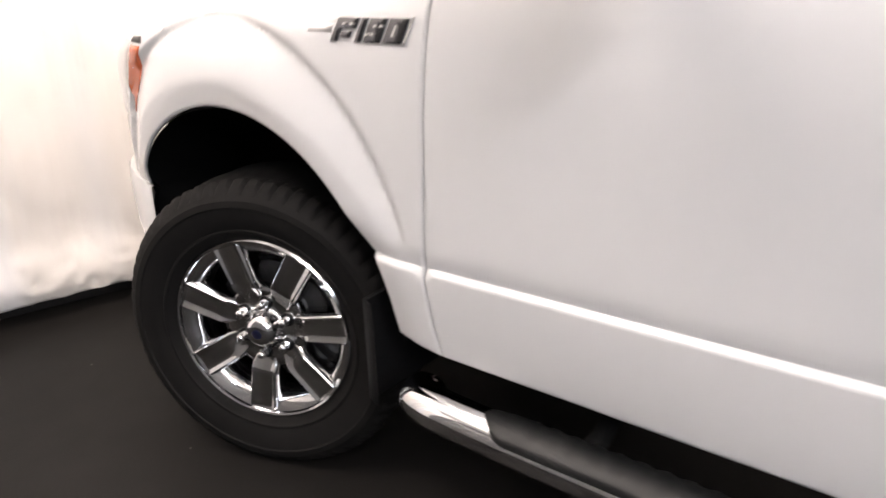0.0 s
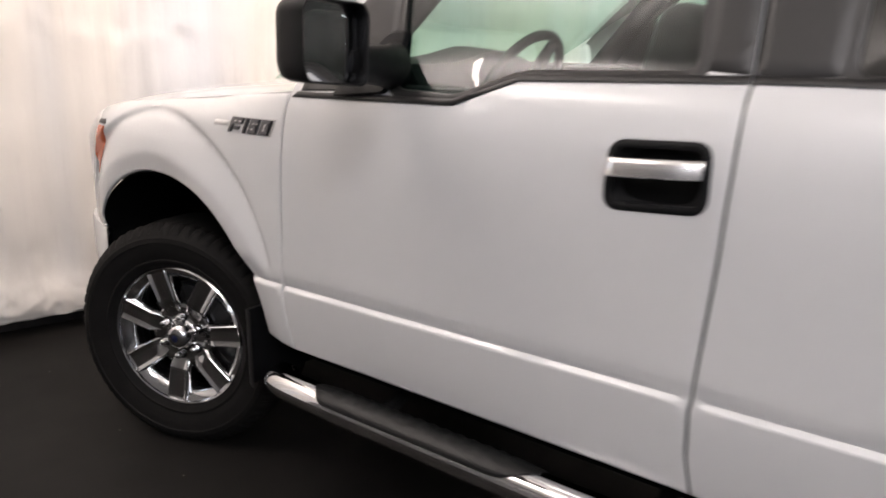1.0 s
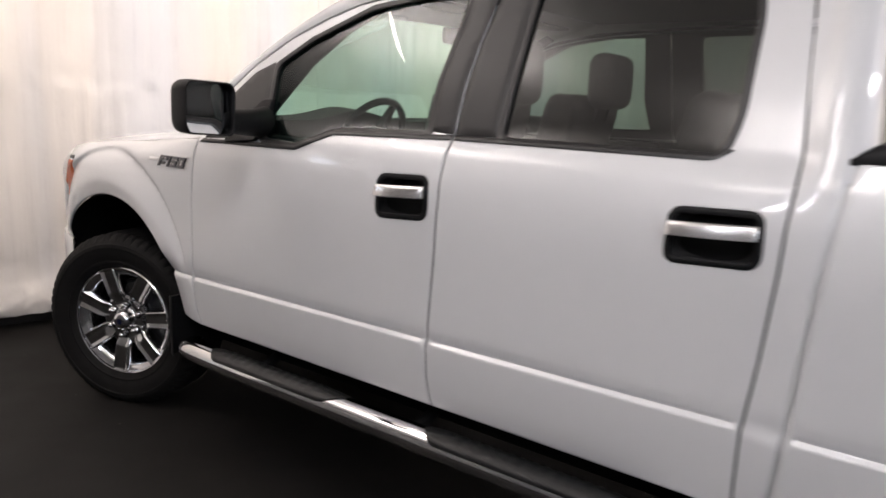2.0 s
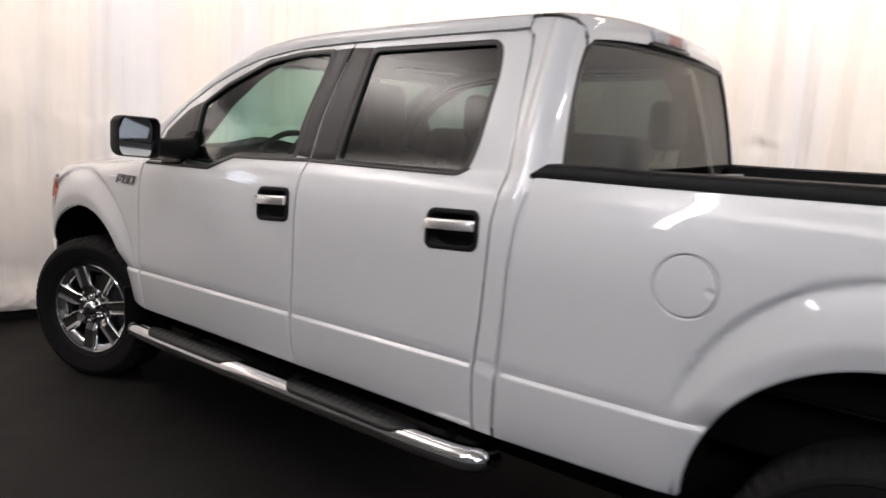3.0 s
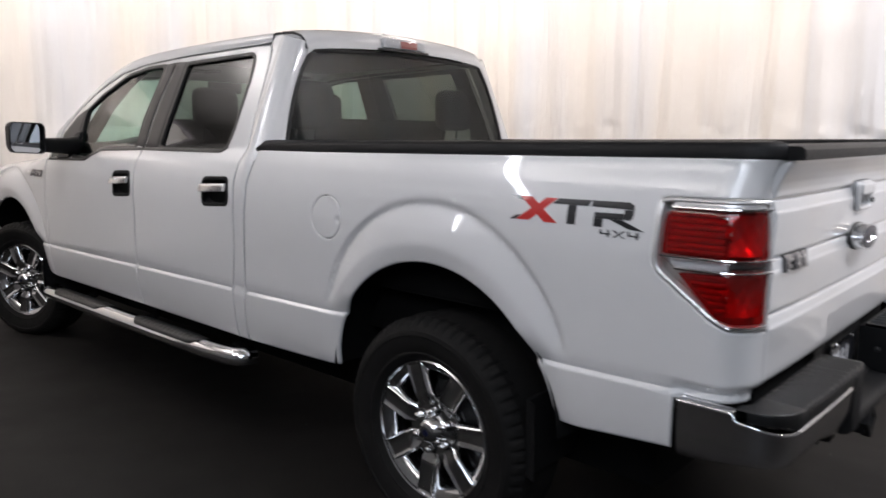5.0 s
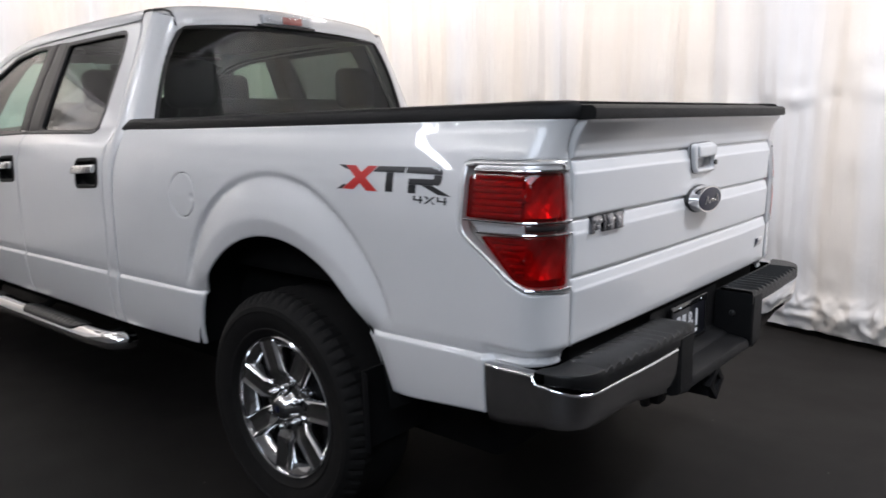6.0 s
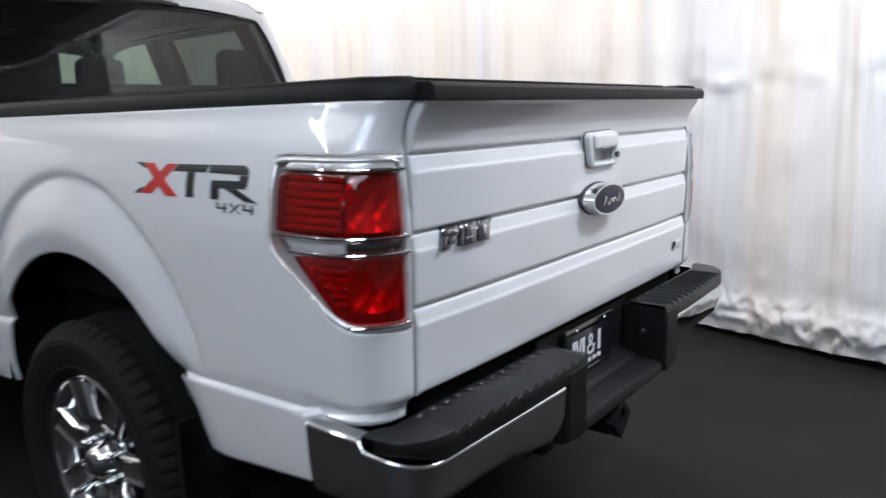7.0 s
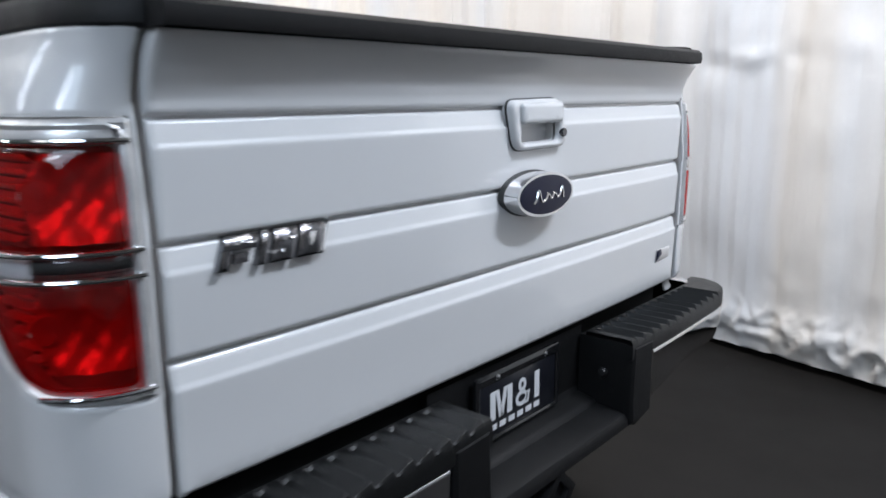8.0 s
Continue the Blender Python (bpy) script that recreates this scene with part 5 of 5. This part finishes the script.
wing(lambda d: d)
wing(lambda d: mirrored(d, YC))
lower = [(5.045, 0.765), (5.045, 0.618), (5.052, 0.606), (5.085, 0.601), (5.096, 0.596), (5.102, 0.588), (5.158, 0.583), (5.172, 0.577), (5.178, 0.566), (5.178, 0.548), (5.165, 0.538), (5.05, 0.535)]
rows = [[(x, y + YC, z) for x, z in lower] for y in np.linspace(-0.275, 0.275, 20)]
truck_part("plate_recess", grid(rows), PLASTIC, bumper, "black recess behind the plate", 30)
truck_part("recess_bolt", lathe([(0.0, -0.006), (0.008, -0.005), (0.011, 0.0), (0.011, 0.01)], 14, "y", (5.115, YC + 0.254, 0.668)), STEEL, bumper, "dull steel bolt")
plate = truck_part("dealer_plate", box((0.006, 0.292, 0.140), (5.056, -0.015, 0.684), 0.004), PLATE_BLACK, bumper, "black plate with white bars in a dark frame")
truck_part("plate_frame", panel(rounded([(-0.166, 0.612), (0.136, 0.612), (0.136, 0.758), (-0.166, 0.758)], 0.008), lambda y, z, d: np.stack([np.full(len(y), 5.063) - np.asarray(d), y, z], 1),
           (rounded([(-0.152, 0.622), (0.122, 0.622), (0.122, 0.736), (-0.152, 0.736)], 0.006),), 0.02, gap=0.0, lip=0.008, turn_in=0.002), GLOSS, plate, "dark frame")
for y in (-0.098, 0.078):
    truck_part("plate_bolt", lathe([(0.0, 0.004), (0.005, 0.003), (0.006, 0.0)], 12, "x", (5.063, y, 0.746)), CHROME, plate, "bright bolt")


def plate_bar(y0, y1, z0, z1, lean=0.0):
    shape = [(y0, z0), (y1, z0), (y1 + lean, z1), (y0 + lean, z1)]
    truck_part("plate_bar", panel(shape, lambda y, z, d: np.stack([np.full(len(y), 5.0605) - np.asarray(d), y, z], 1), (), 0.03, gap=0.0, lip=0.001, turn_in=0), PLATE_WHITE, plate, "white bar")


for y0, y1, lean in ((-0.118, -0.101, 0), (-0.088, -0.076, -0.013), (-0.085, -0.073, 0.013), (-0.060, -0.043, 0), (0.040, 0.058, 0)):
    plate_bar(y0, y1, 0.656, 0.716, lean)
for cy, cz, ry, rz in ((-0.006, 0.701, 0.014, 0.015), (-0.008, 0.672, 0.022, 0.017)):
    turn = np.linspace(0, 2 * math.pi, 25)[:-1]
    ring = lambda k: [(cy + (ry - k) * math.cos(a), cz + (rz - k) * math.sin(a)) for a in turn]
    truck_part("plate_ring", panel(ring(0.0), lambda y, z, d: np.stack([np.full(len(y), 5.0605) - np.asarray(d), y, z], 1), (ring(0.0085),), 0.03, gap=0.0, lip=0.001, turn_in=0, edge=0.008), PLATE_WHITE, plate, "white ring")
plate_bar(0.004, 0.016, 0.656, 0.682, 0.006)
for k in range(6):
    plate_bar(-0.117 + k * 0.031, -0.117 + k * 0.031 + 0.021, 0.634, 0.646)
hitch = truck_part("tow_hitch", box((0.26, 0.09, 0.09), (5.03, YC - 0.015, 0.495), 0.01), PLASTIC, None, "black tow hitch under the bumper")
truck_part("hitch_collar", lathe([(0.052, -0.02), (0.062, -0.015), (0.062, 0.012), (0.048, 0.015), (0.034, 0.012), (0.034, -0.06)], 4, "x", (5.160, YC - 0.015, 0.495)), PLASTIC, hitch, "square collar")
truck_part("tow_bracket", box((0.03, 0.16, 0.08), (5.10, -0.36, 0.555), 0.012), STEEL, hitch, "dark bracket")
truck_part("connector", box((0.05, 0.06, 0.045), (5.12, -0.395, 0.548), 0.012), PLASTIC, hitch, "black trailer socket")

# ---- side step with its pads ----
def side_step(flip):
    path = [(0.552, -0.905, 0.396), (0.556, -0.925, 0.397), (0.57, -0.95, 0.400), (0.66, -0.968, 0.404), (1.0, -0.972, 0.404), (1.7, -0.972, 0.406), (2.4, -0.970, 0.410), (2.69, -0.966, 0.414), (2.79, -0.955, 0.417), (2.81, -0.925, 0.418), (2.812, -0.885, 0.416)]
    line = smooth_line(path, rounds=3)
    step = truck_part("side_step", flip(tube(line, 0.046, 24, True, (1.12, 0.95))), CHROME, None, "chrome tubular side step with black tread pads")
    for x0, x1 in ((0.755, 1.50), (1.845, 2.545)):
        rows = []
        for i in range(61):
            t = i / 60
            x = x0 + (x1 - x0) * t
            e = min(1.0, min(t / 0.10, (1 - t) / 0.15))
            e = math.sin(e * math.pi / 2)
            zc = 0.404 + 0.0045 * (x - 1)
            rib = 0.0022 * math.sin(t * 34 * math.pi) if 0.12 < t < 0.88 else 0
            row = []
            for j in range(15):
                q = j / 14
                ang = math.radians(4 + (92 + 54 * e - 4) * q)
                r = 0.0535 + rib * (1 if 0.2 < q < 0.85 else 0) - 0.006 * (1 - e)
                row.append((x, -0.971 + 1.12 * r * math.cos(ang), zc + 0.95 * r * math.sin(ang)))
            rows.append(row)
        truck_part("tread_pad", flip(shell(rows, (0, 0, -0.008))), PAD, step, "black ribbed tread pad", 50)
    for x in (0.95, 1.75, 2.60):
        truck_part("step_bracket", flip(tube([(x, -0.94, 0.395), (x, -0.85, 0.40), (x, -0.74, 0.46)], 0.022, 8)), LINER, step, "black bracket")


side_step(lambda d: d)
side_step(lambda d: mirrored(d, YC))

# ---- wheels ----
def wheel(x, near):
    y_face = (YC - 0.922) if near else (YC + 0.922)
    w = truck_part("wheel", lathe([(0.060, 0.10), (0.16, 0.105), (0.17, 0.10), (0.17, 0.085), (0.06, 0.08)], 40), STEEL, None, "chrome seven-spoke wheel on a black tyre")
    R, RIM = 0.410, 0.256
    prof = [(RIM - 0.004, 0.012), (RIM + 0.004, 0.002), (RIM + 0.012, -0.006), (RIM + 0.020, -0.011), (RIM + 0.024, -0.0155), (RIM + 0.029, -0.0165), (RIM + 0.032, -0.0145), (RIM + 0.050, -0.022), (RIM + 0.07, -0.027), (RIM + 0.090, -0.0285), (RIM + 0.094, -0.0315), (RIM + 0.110, -0.0285), (RIM + 0.114, -0.0245),
            (RIM + 0.122, -0.020), (RIM + 0.136, -0.010), (RIM + 0.146, 0.004), (R, 0.022), (R + 0.002, 0.06), (R + 0.003, 0.115), (R + 0.002, 0.17), (R, 0.208), (RIM + 0.14, 0.232), (RIM + 0.10, 0.255), (RIM + 0.05, 0.25), (RIM, 0.225)]
    rows = []
    steps = 240
    for k in range(steps + 1):
        a = 2 * math.pi * k / steps
        cut = 0.009 if k % 4 == 0 else 0.0
        row = []
        for i, (r, h) in enumerate(prof):
            rr = r - (cut if i in (14, 15, 16) else 0) - (0.009 if i in (17, 19) else 0)
            row.append((rr * math.cos(a), h, rr * math.sin(a)))
        rows.append(row)
    tyre = part("tyre", grid(rows), RUBBER, w, "black all-terrain tyre", 22)
    rim_prof = [(RIM, 0.010), (RIM + 0.002, 0.002), (RIM - 0.003, -0.002), (RIM - 0.008, 0.001), (RIM - 0.010, 0.008), (RIM - 0.016, 0.011), (RIM - 0.030, 0.018), (RIM - 0.042, 0.030), (RIM - 0.050, 0.046), (RIM - 0.053, 0.075), (RIM - 0.055, 0.16)]
    part("rim", lathe(rim_prof, 72), WHEEL_CHROME, w, "chrome rim")
    part("brake_disc", lathe([(0.0, 0.105), (0.175, 0.105), (0.178, 0.11), (0.178, 0.125), (0.0, 0.13)], 48), STEEL, w, "dull brake disc")
    part("brake_caliper", box((0.10, 0.06, 0.16), (0.165, 0.11, -0.02), 0.02), STEEL, w, "dull brake caliper")
    part("wheel_back", lathe([(0.0, 0.17), (0.225, 0.17), (0.226, 0.2)], 40), LINER, w)
    # seven broad spokes, each with two raised edges and a shallow valley between them
    across = [(-1.0, 0.055), (-1.0, 0.022), (-0.95, 0.013), (-0.84, 0.003), (-0.76, 0.0), (-0.68, 0.0012), (-0.62, 0.0042), (-0.30, 0.0058), (0.0, 0.0062)]
    across += [(-f, d) for f, d in across[-2::-1]]
    rows = []
    for i in range(19):
        t = i / 18
        r = 0.088 + (0.249 - 0.088) * t
        half = (0.041 + 0.007 * t ** 0.9) * (0.80 + 0.20 * float(ramp01(t / 0.16)))
        top = 0.027 - 0.017 * float(ramp01(t / 0.28)) - 0.005 * t + 0.018 * float(ramp01((t - 0.95) / 0.05))
        low = 0.25 + 0.75 * float(ramp01((t - 0.02) / 0.22))
        rows.append([(r, top + d * low, half * f) for f, d in across])
    spoke_data = mesh_of("spoke", *grid(rows), WHEEL_CHROME, True, 50)
    for k in range(7):
        sp = new("spoke", spoke_data)
        sp.parent = w
        sp.matrix_local = Matrix.Rotation(radians(90 + 360 / 7 * k), 4, "Y")
    hub_prof = [(0.0, -0.020), (0.018, -0.0195), (0.028, -0.0175), (0.037, -0.011), (0.046, 0.002), (0.053, 0.016), (0.058, 0.026), (0.064, 0.029), (0.092, 0.029), (0.104, 0.027), (0.116, 0.031), (0.122, 0.044), (0.124, 0.07)]
    part("hub", lathe(hub_prof, 56), WHEEL_CHROME, w, "chrome hub")
    part("hub_cap_mark", lathe([(0.0, -0.0215), (0.012, -0.0208), (0.0145, -0.0190)], 24), NAVY, w, "small dark hub mark")
    nut_prof = [(0.0, -0.006), (0.007, -0.005), (0.0105, -0.001), (0.0125, 0.006), (0.013, 0.030)]
    nut_data = mesh_of("lug_nut", *lathe(nut_prof, 14), CHROME)
    well_data = mesh_of("nut_well", *lathe([(0.013, 0.0275), (0.019, 0.0270), (0.0205, 0.0295)], 18), GLOSS)
    for k in range(6):
        a = radians(30 + 60 * k)
        for data, name in ((nut_data, "lug_nut"), (well_data, "nut_well")):
            nut = new(name, data)
            nut.parent = w
            nut.location = (0.073 * math.cos(a), 0.0, 0.073 * math.sin(a))
    valve = part("valve", box((0.012, 0.012, 0.022), (0.225, 0.006, -0.105), 0.003), PLATE_WHITE, w, "pale balance weight at the rim")
    turn = Matrix.Rotation(radians((0 if near else 180) + (21 if x < 1 else 0)), 4, "Z") @ Matrix.Rotation(radians(6), 4, "Y")
    w.matrix_parent_inverse = Matrix.Identity(4)
    w.matrix_local = Matrix.Translation(Vector((x + 0.008, y_face, WHEEL_Z - 0.008)) - truck_at) @ turn
    return w


for wx in WHEEL_X:
    for near in (True, False):
        wheel(wx, near)

# wheel houses, mud flaps, chassis
for k, (cx, cz, r) in enumerate(ARCHES):
    rows = []
    for i in range(41):
        a = math.radians(3 + 174 * i / 40)
        rr = r + 0.018
        brim = -float(half_width(cx + r * math.cos(a), cz + r * math.sin(a))) + 0.0045 if k == 0 and i > 20 else -0.92
        ro = r - 0.004 if k == 0 and i > 20 else rr
        rows.append([(cx + ro * math.cos(a), brim, cz + ro * math.sin(a)), (cx + (rr + 0.01) * math.cos(a), -0.86, cz + (rr + 0.01) * math.sin(a)), (cx + (rr + 0.01) * math.cos(a), -0.50, cz + (rr + 0.01) * math.sin(a))])
    v, f = grid(rows)
    f.append(tuple(i * 3 + 2 for i in range(41)))
    both_sides("wheel_house", (v, f), LINER, "dark wheel house")
for x0, x1, z0, z1 in ((0.395, 0.455, 0.33, 0.585), (4.40, 4.470, 0.36, 0.615)):
    flap = [[(x1 - (x1 - x0) * 0.6 + 0.07 * (z1 - z) * 0.3 + dx, y, z) for dx, y in ((0.0, -0.945), (-0.03, -0.93), (-0.035, -0.86), (-0.035, -0.64))] for z in np.linspace(z1, z0, 10)]
    both_sides("mud_flap", shell(flap, (0.012, 0, 0)), PLASTIC, "black mud flap")
# chassis made low and wide on purpose, it blocks light under the truck
truck_part("chassis", box((5.3, 1.20, 0.26), (2.05, YC, 0.42), 0.03), LINER, None, "dark chassis")
truck_part("underbody", box((2.28, 1.70, 0.10), (1.72, YC, 0.56), 0.02), LINER, None, "dark underbody")
truck_part("bed_underside", box((2.05, 1.45, 0.20), (4.0, YC, 0.74), 0.02), LINER, None, "dark bed underside")
truck_part("axle", tube([(3.978, -0.75, 0.40), (3.978, 0.72, 0.40)], 0.05, 12), LINER, None, "dark rear axle")
truck_part("bulkhead", box((0.02, 1.72, 0.70), (0.62, YC, 0.85)), LINER, None)
truck_part("cab_back", box((0.02, 1.80, 0.80), (2.893, YCAB, 0.90)), PAINT, None)

# inner skins just behind the seams
def skin(outline, fmap, depth, mat, name, holes=()):
    both_sides(name, panel(outline, lambda s, z, d: fmap(s, z, np.asarray(d) + depth), holes, 0.06, gap=0.0, lip=0.004, turn_in=0, edge=0.06), mat)


skin([(2.81, 0.53), (2.93, 0.53), (2.96, 1.33), (2.86, 1.33)], side_map, 0.013, PAINT, "seam_backing")
skin([(0.52, 0.52), (2.90, 0.515), (2.90, 1.30), (1.36, 1.31), (1.18, 1.25), (0.52, 1.24)], side_map, 0.024, LINER, "inner_skin")
skin([(0.72, 1.26), (1.19, 1.26), (1.35, 1.31), (1.84, 1.32), (1.864, 1.825), (1.50, 1.81), (1.26, 1.772), (0.965, 1.66), (0.72, 1.47)], side_map, 0.026, CABIN, "door_trim", (front_glass,))
skin([(1.845, 1.32), (2.79, 1.33), (2.78, 1.50), (2.73, 1.82), (2.30, 1.836), (1.868, 1.828)], side_map, 0.026, CABIN, "door_trim", (rear_glass,))

# ---- the cabin ----
for name_x0, name_x1, owner, top in ((0.70, 1.80, front_door, 1.305), (1.90, 2.72, rear_door, 1.335)):
    for k, side in enumerate((-1, 1)):
        truck_part("inner_panel", box((name_x1 - name_x0, 0.05, top - 0.68), ((name_x0 + name_x1) / 2, YCAB + side * 0.835, (top + 0.68) / 2), 0.02), CABIN, owner[k], "dark inner door panel")
truck_part("headliner", box((1.25, 1.16, 0.02), (2.17, YCAB, 1.850), 0.008), HEADLINER, None, "pale grey headliner")
truck_part("cabin_floor", box((2.2, 1.66, 0.03), (1.75, YCAB, 0.64)), CABIN, None, "dark cabin floor")
truck_part("cabin_rear_wall", box((0.03, 1.64, 0.66), (2.83, YCAB, 0.97), 0.01), CABIN, None, "dark trim behind the rear seat")
dash_rows = []
for j in range(25):
    f = -1 + 2 * j / 24
    hump = 0.045 * math.exp(-((f + 0.45) / 0.22) ** 2)
    dash_rows.append([(x, f * 0.80 + YCAB, z + hump * w) for x, z, w in ((0.46, 1.28, 0), (0.64, 1.345, 0.3), (0.78, 1.372, 1), (0.92, 1.358, 1), (0.975, 1.28, 0.6), (0.95, 1.10, 0), (0.90, 0.80, 0))])
truck_part("dashboard", shell(dash_rows, (-0.02, 0, -0.02)), DASH, None, "dark grey dashboard with an instrument hood")


def seat(x, y, width, label, rests, wide=0.28):
    s = truck_part("seat", box((0.50, width, 0.16), (x, y, 0.86), 0.05, 3), CLOTH, None, label)
    back = box((0.15, width, 0.66), (0, 0, 0.33), 0.06, 3, Matrix.Rotation(radians(14), 4, "Y"))
    bmesh.ops.translate(back, vec=(x + 0.25, y, 0.86), verts=back.verts)
    truck_part("backrest", back, CLOTH, s)
    for ry in rests:
        top = box((0.12, wide, 0.24), (x + 0.44, y + ry, 1.575), 0.055, 4)
        truck_part("headrest", top, CLOTH, s, "dark cloth headrest")
        for p in (-0.06, 0.06):
            truck_part("headrest_post", tube([(x + 0.40, y + ry + p, 1.40), (x + 0.43, y + ry + p, 1.52)], 0.006, 6), STEEL, s)


seat(1.28, YCAB - 0.40, 0.52, "dark cloth front seat", (0.0,))
seat(1.28, YCAB + 0.40, 0.52, "dark cloth front seat", (0.0,))
seat(2.20, YCAB, 1.40, "dark cloth rear bench", (-0.42, 0.68), 0.27)
wheel_tilt = Matrix.Translation((1.02, YCAB - 0.40, 1.285)) @ Matrix.Rotation(radians(-62), 4, "Y")
ring = [wheel_tilt @ Vector((0.185 * math.cos(a), 0.185 * math.sin(a), 0)) for a in np.linspace(0, 2 * math.pi, 49)]
steering = truck_part("steering_wheel", tube(ring, 0.015, 10, False, (1, 1), tuple(wheel_tilt.to_3x3() @ Vector((0, 0, 1)))), CABIN, None, "grey steering wheel")
for a in (20, 160, 270):
    tip = wheel_tilt @ Vector((0.18 * math.cos(radians(a)), 0.18 * math.sin(radians(a)), 0))
    truck_part("wheel_spoke", tube([tuple(wheel_tilt @ Vector((0, 0, -0.02))), tuple(tip)], [0.03, 0.014], 8), CABIN, steering)
truck_part("horn_pad", box((0.14, 0.15, 0.05), tuple(wheel_tilt @ Vector((0, 0, -0.015))), 0.02, 2, wheel_tilt.to_3x3().to_4x4()), CABIN, steering)
truck_part("inside_mirror", box((0.03, 0.25, 0.07), (1.18, YCAB, 1.735), 0.014), CABIN, None, "dark inside mirror")
truck_part("mirror_stem", tube([(1.17, YCAB, 1.76), (1.10, YCAB, 1.82)], 0.01, 8), CABIN, None)
for sy in (-1, 1):
    truck_part("pillar_trim", tube([(0.70, YCAB + sy * 0.765, 1.33), (0.95, YCAB + sy * 0.690, 1.60), (1.12, YCAB + sy * 0.645, 1.725), (1.28, YCAB + sy * 0.615, 1.80)], [0.05, 0.042, 0.036, 0.03], 10), DASH, None, "dark pillar trim")
    truck_part("sun_visor", box((0.16, 0.40, 0.014), (1.33, YCAB + sy * 0.36, 1.822), 0.006), HEADLINER, None, "pale sun visor")

# ---- door mirrors ----
def door_mirror(flip, owner):
    head = rounded([(-1.268, 1.318), (-1.110, 1.308), (-1.095, 1.325), (-1.092, 1.462), (-1.108, 1.486), (-1.262, 1.492), (-1.280, 1.470), (-1.282, 1.350)], 0.03)
    centre = np.mean(head, 0)
    rows = []
    for x, k in ((0.962, 0.55), (0.972, 0.78), (0.988, 0.93), (1.010, 0.985), (1.045, 1.0), (1.068, 1.0), (1.076, 0.982), (1.074, 0.945), (1.064, 0.935)):
        rows.append([(x + 0.05 * (p[0] + 1.18), centre[0] + (p[0] - centre[0]) * k, centre[1] + (p[1] - centre[1]) * k) for p in list(head) + [head[0]]])
    v, f = grid(rows)
    n = len(head) + 1
    f.append(tuple(range(n - 1)))
    body = truck_part("door_mirror", flip((v, f)), PLASTIC, owner, "black door mirror on a short arm", 50)
    last = rows[-1]
    truck_part("mirror_glass", flip(([(p[0] - 0.012 - 0.12 * (p[1] - centre[0]), p[1], p[2]) for p in last[:-1]], [tuple(range(n - 1))])), MIRROR, owner, "mirror glass", smooth=False)
    arm = tube([(1.025, -1.12, 1.362), (1.02, -1.04, 1.356), (1.0, -0.95, 1.352), (0.97, -0.885, 1.350)], [0.036, 0.040, 0.046, 0.056], 16, True, (0.8, 1.1))
    truck_part("mirror_arm", flip(arm), PLASTIC, owner, "black mirror arm")
    foot = [(0.80, 1.270), (0.985, 1.286), (0.985, 1.44), (0.93, 1.44), (0.85, 1.36)]
    truck_part("mirror_foot", flip(panel(rounded(foot, 0.02), lambda s, z, d: side_map(s, z, np.asarray(d) - 0.018), (), 0.03, gap=0.0, lip=0.018, turn_in=0.008)), PLASTIC, owner, "black mirror foot")


door_mirror(lambda d: d, front_door[0])
door_mirror(lambda d: mirrored(d, YCAB), front_door[1])
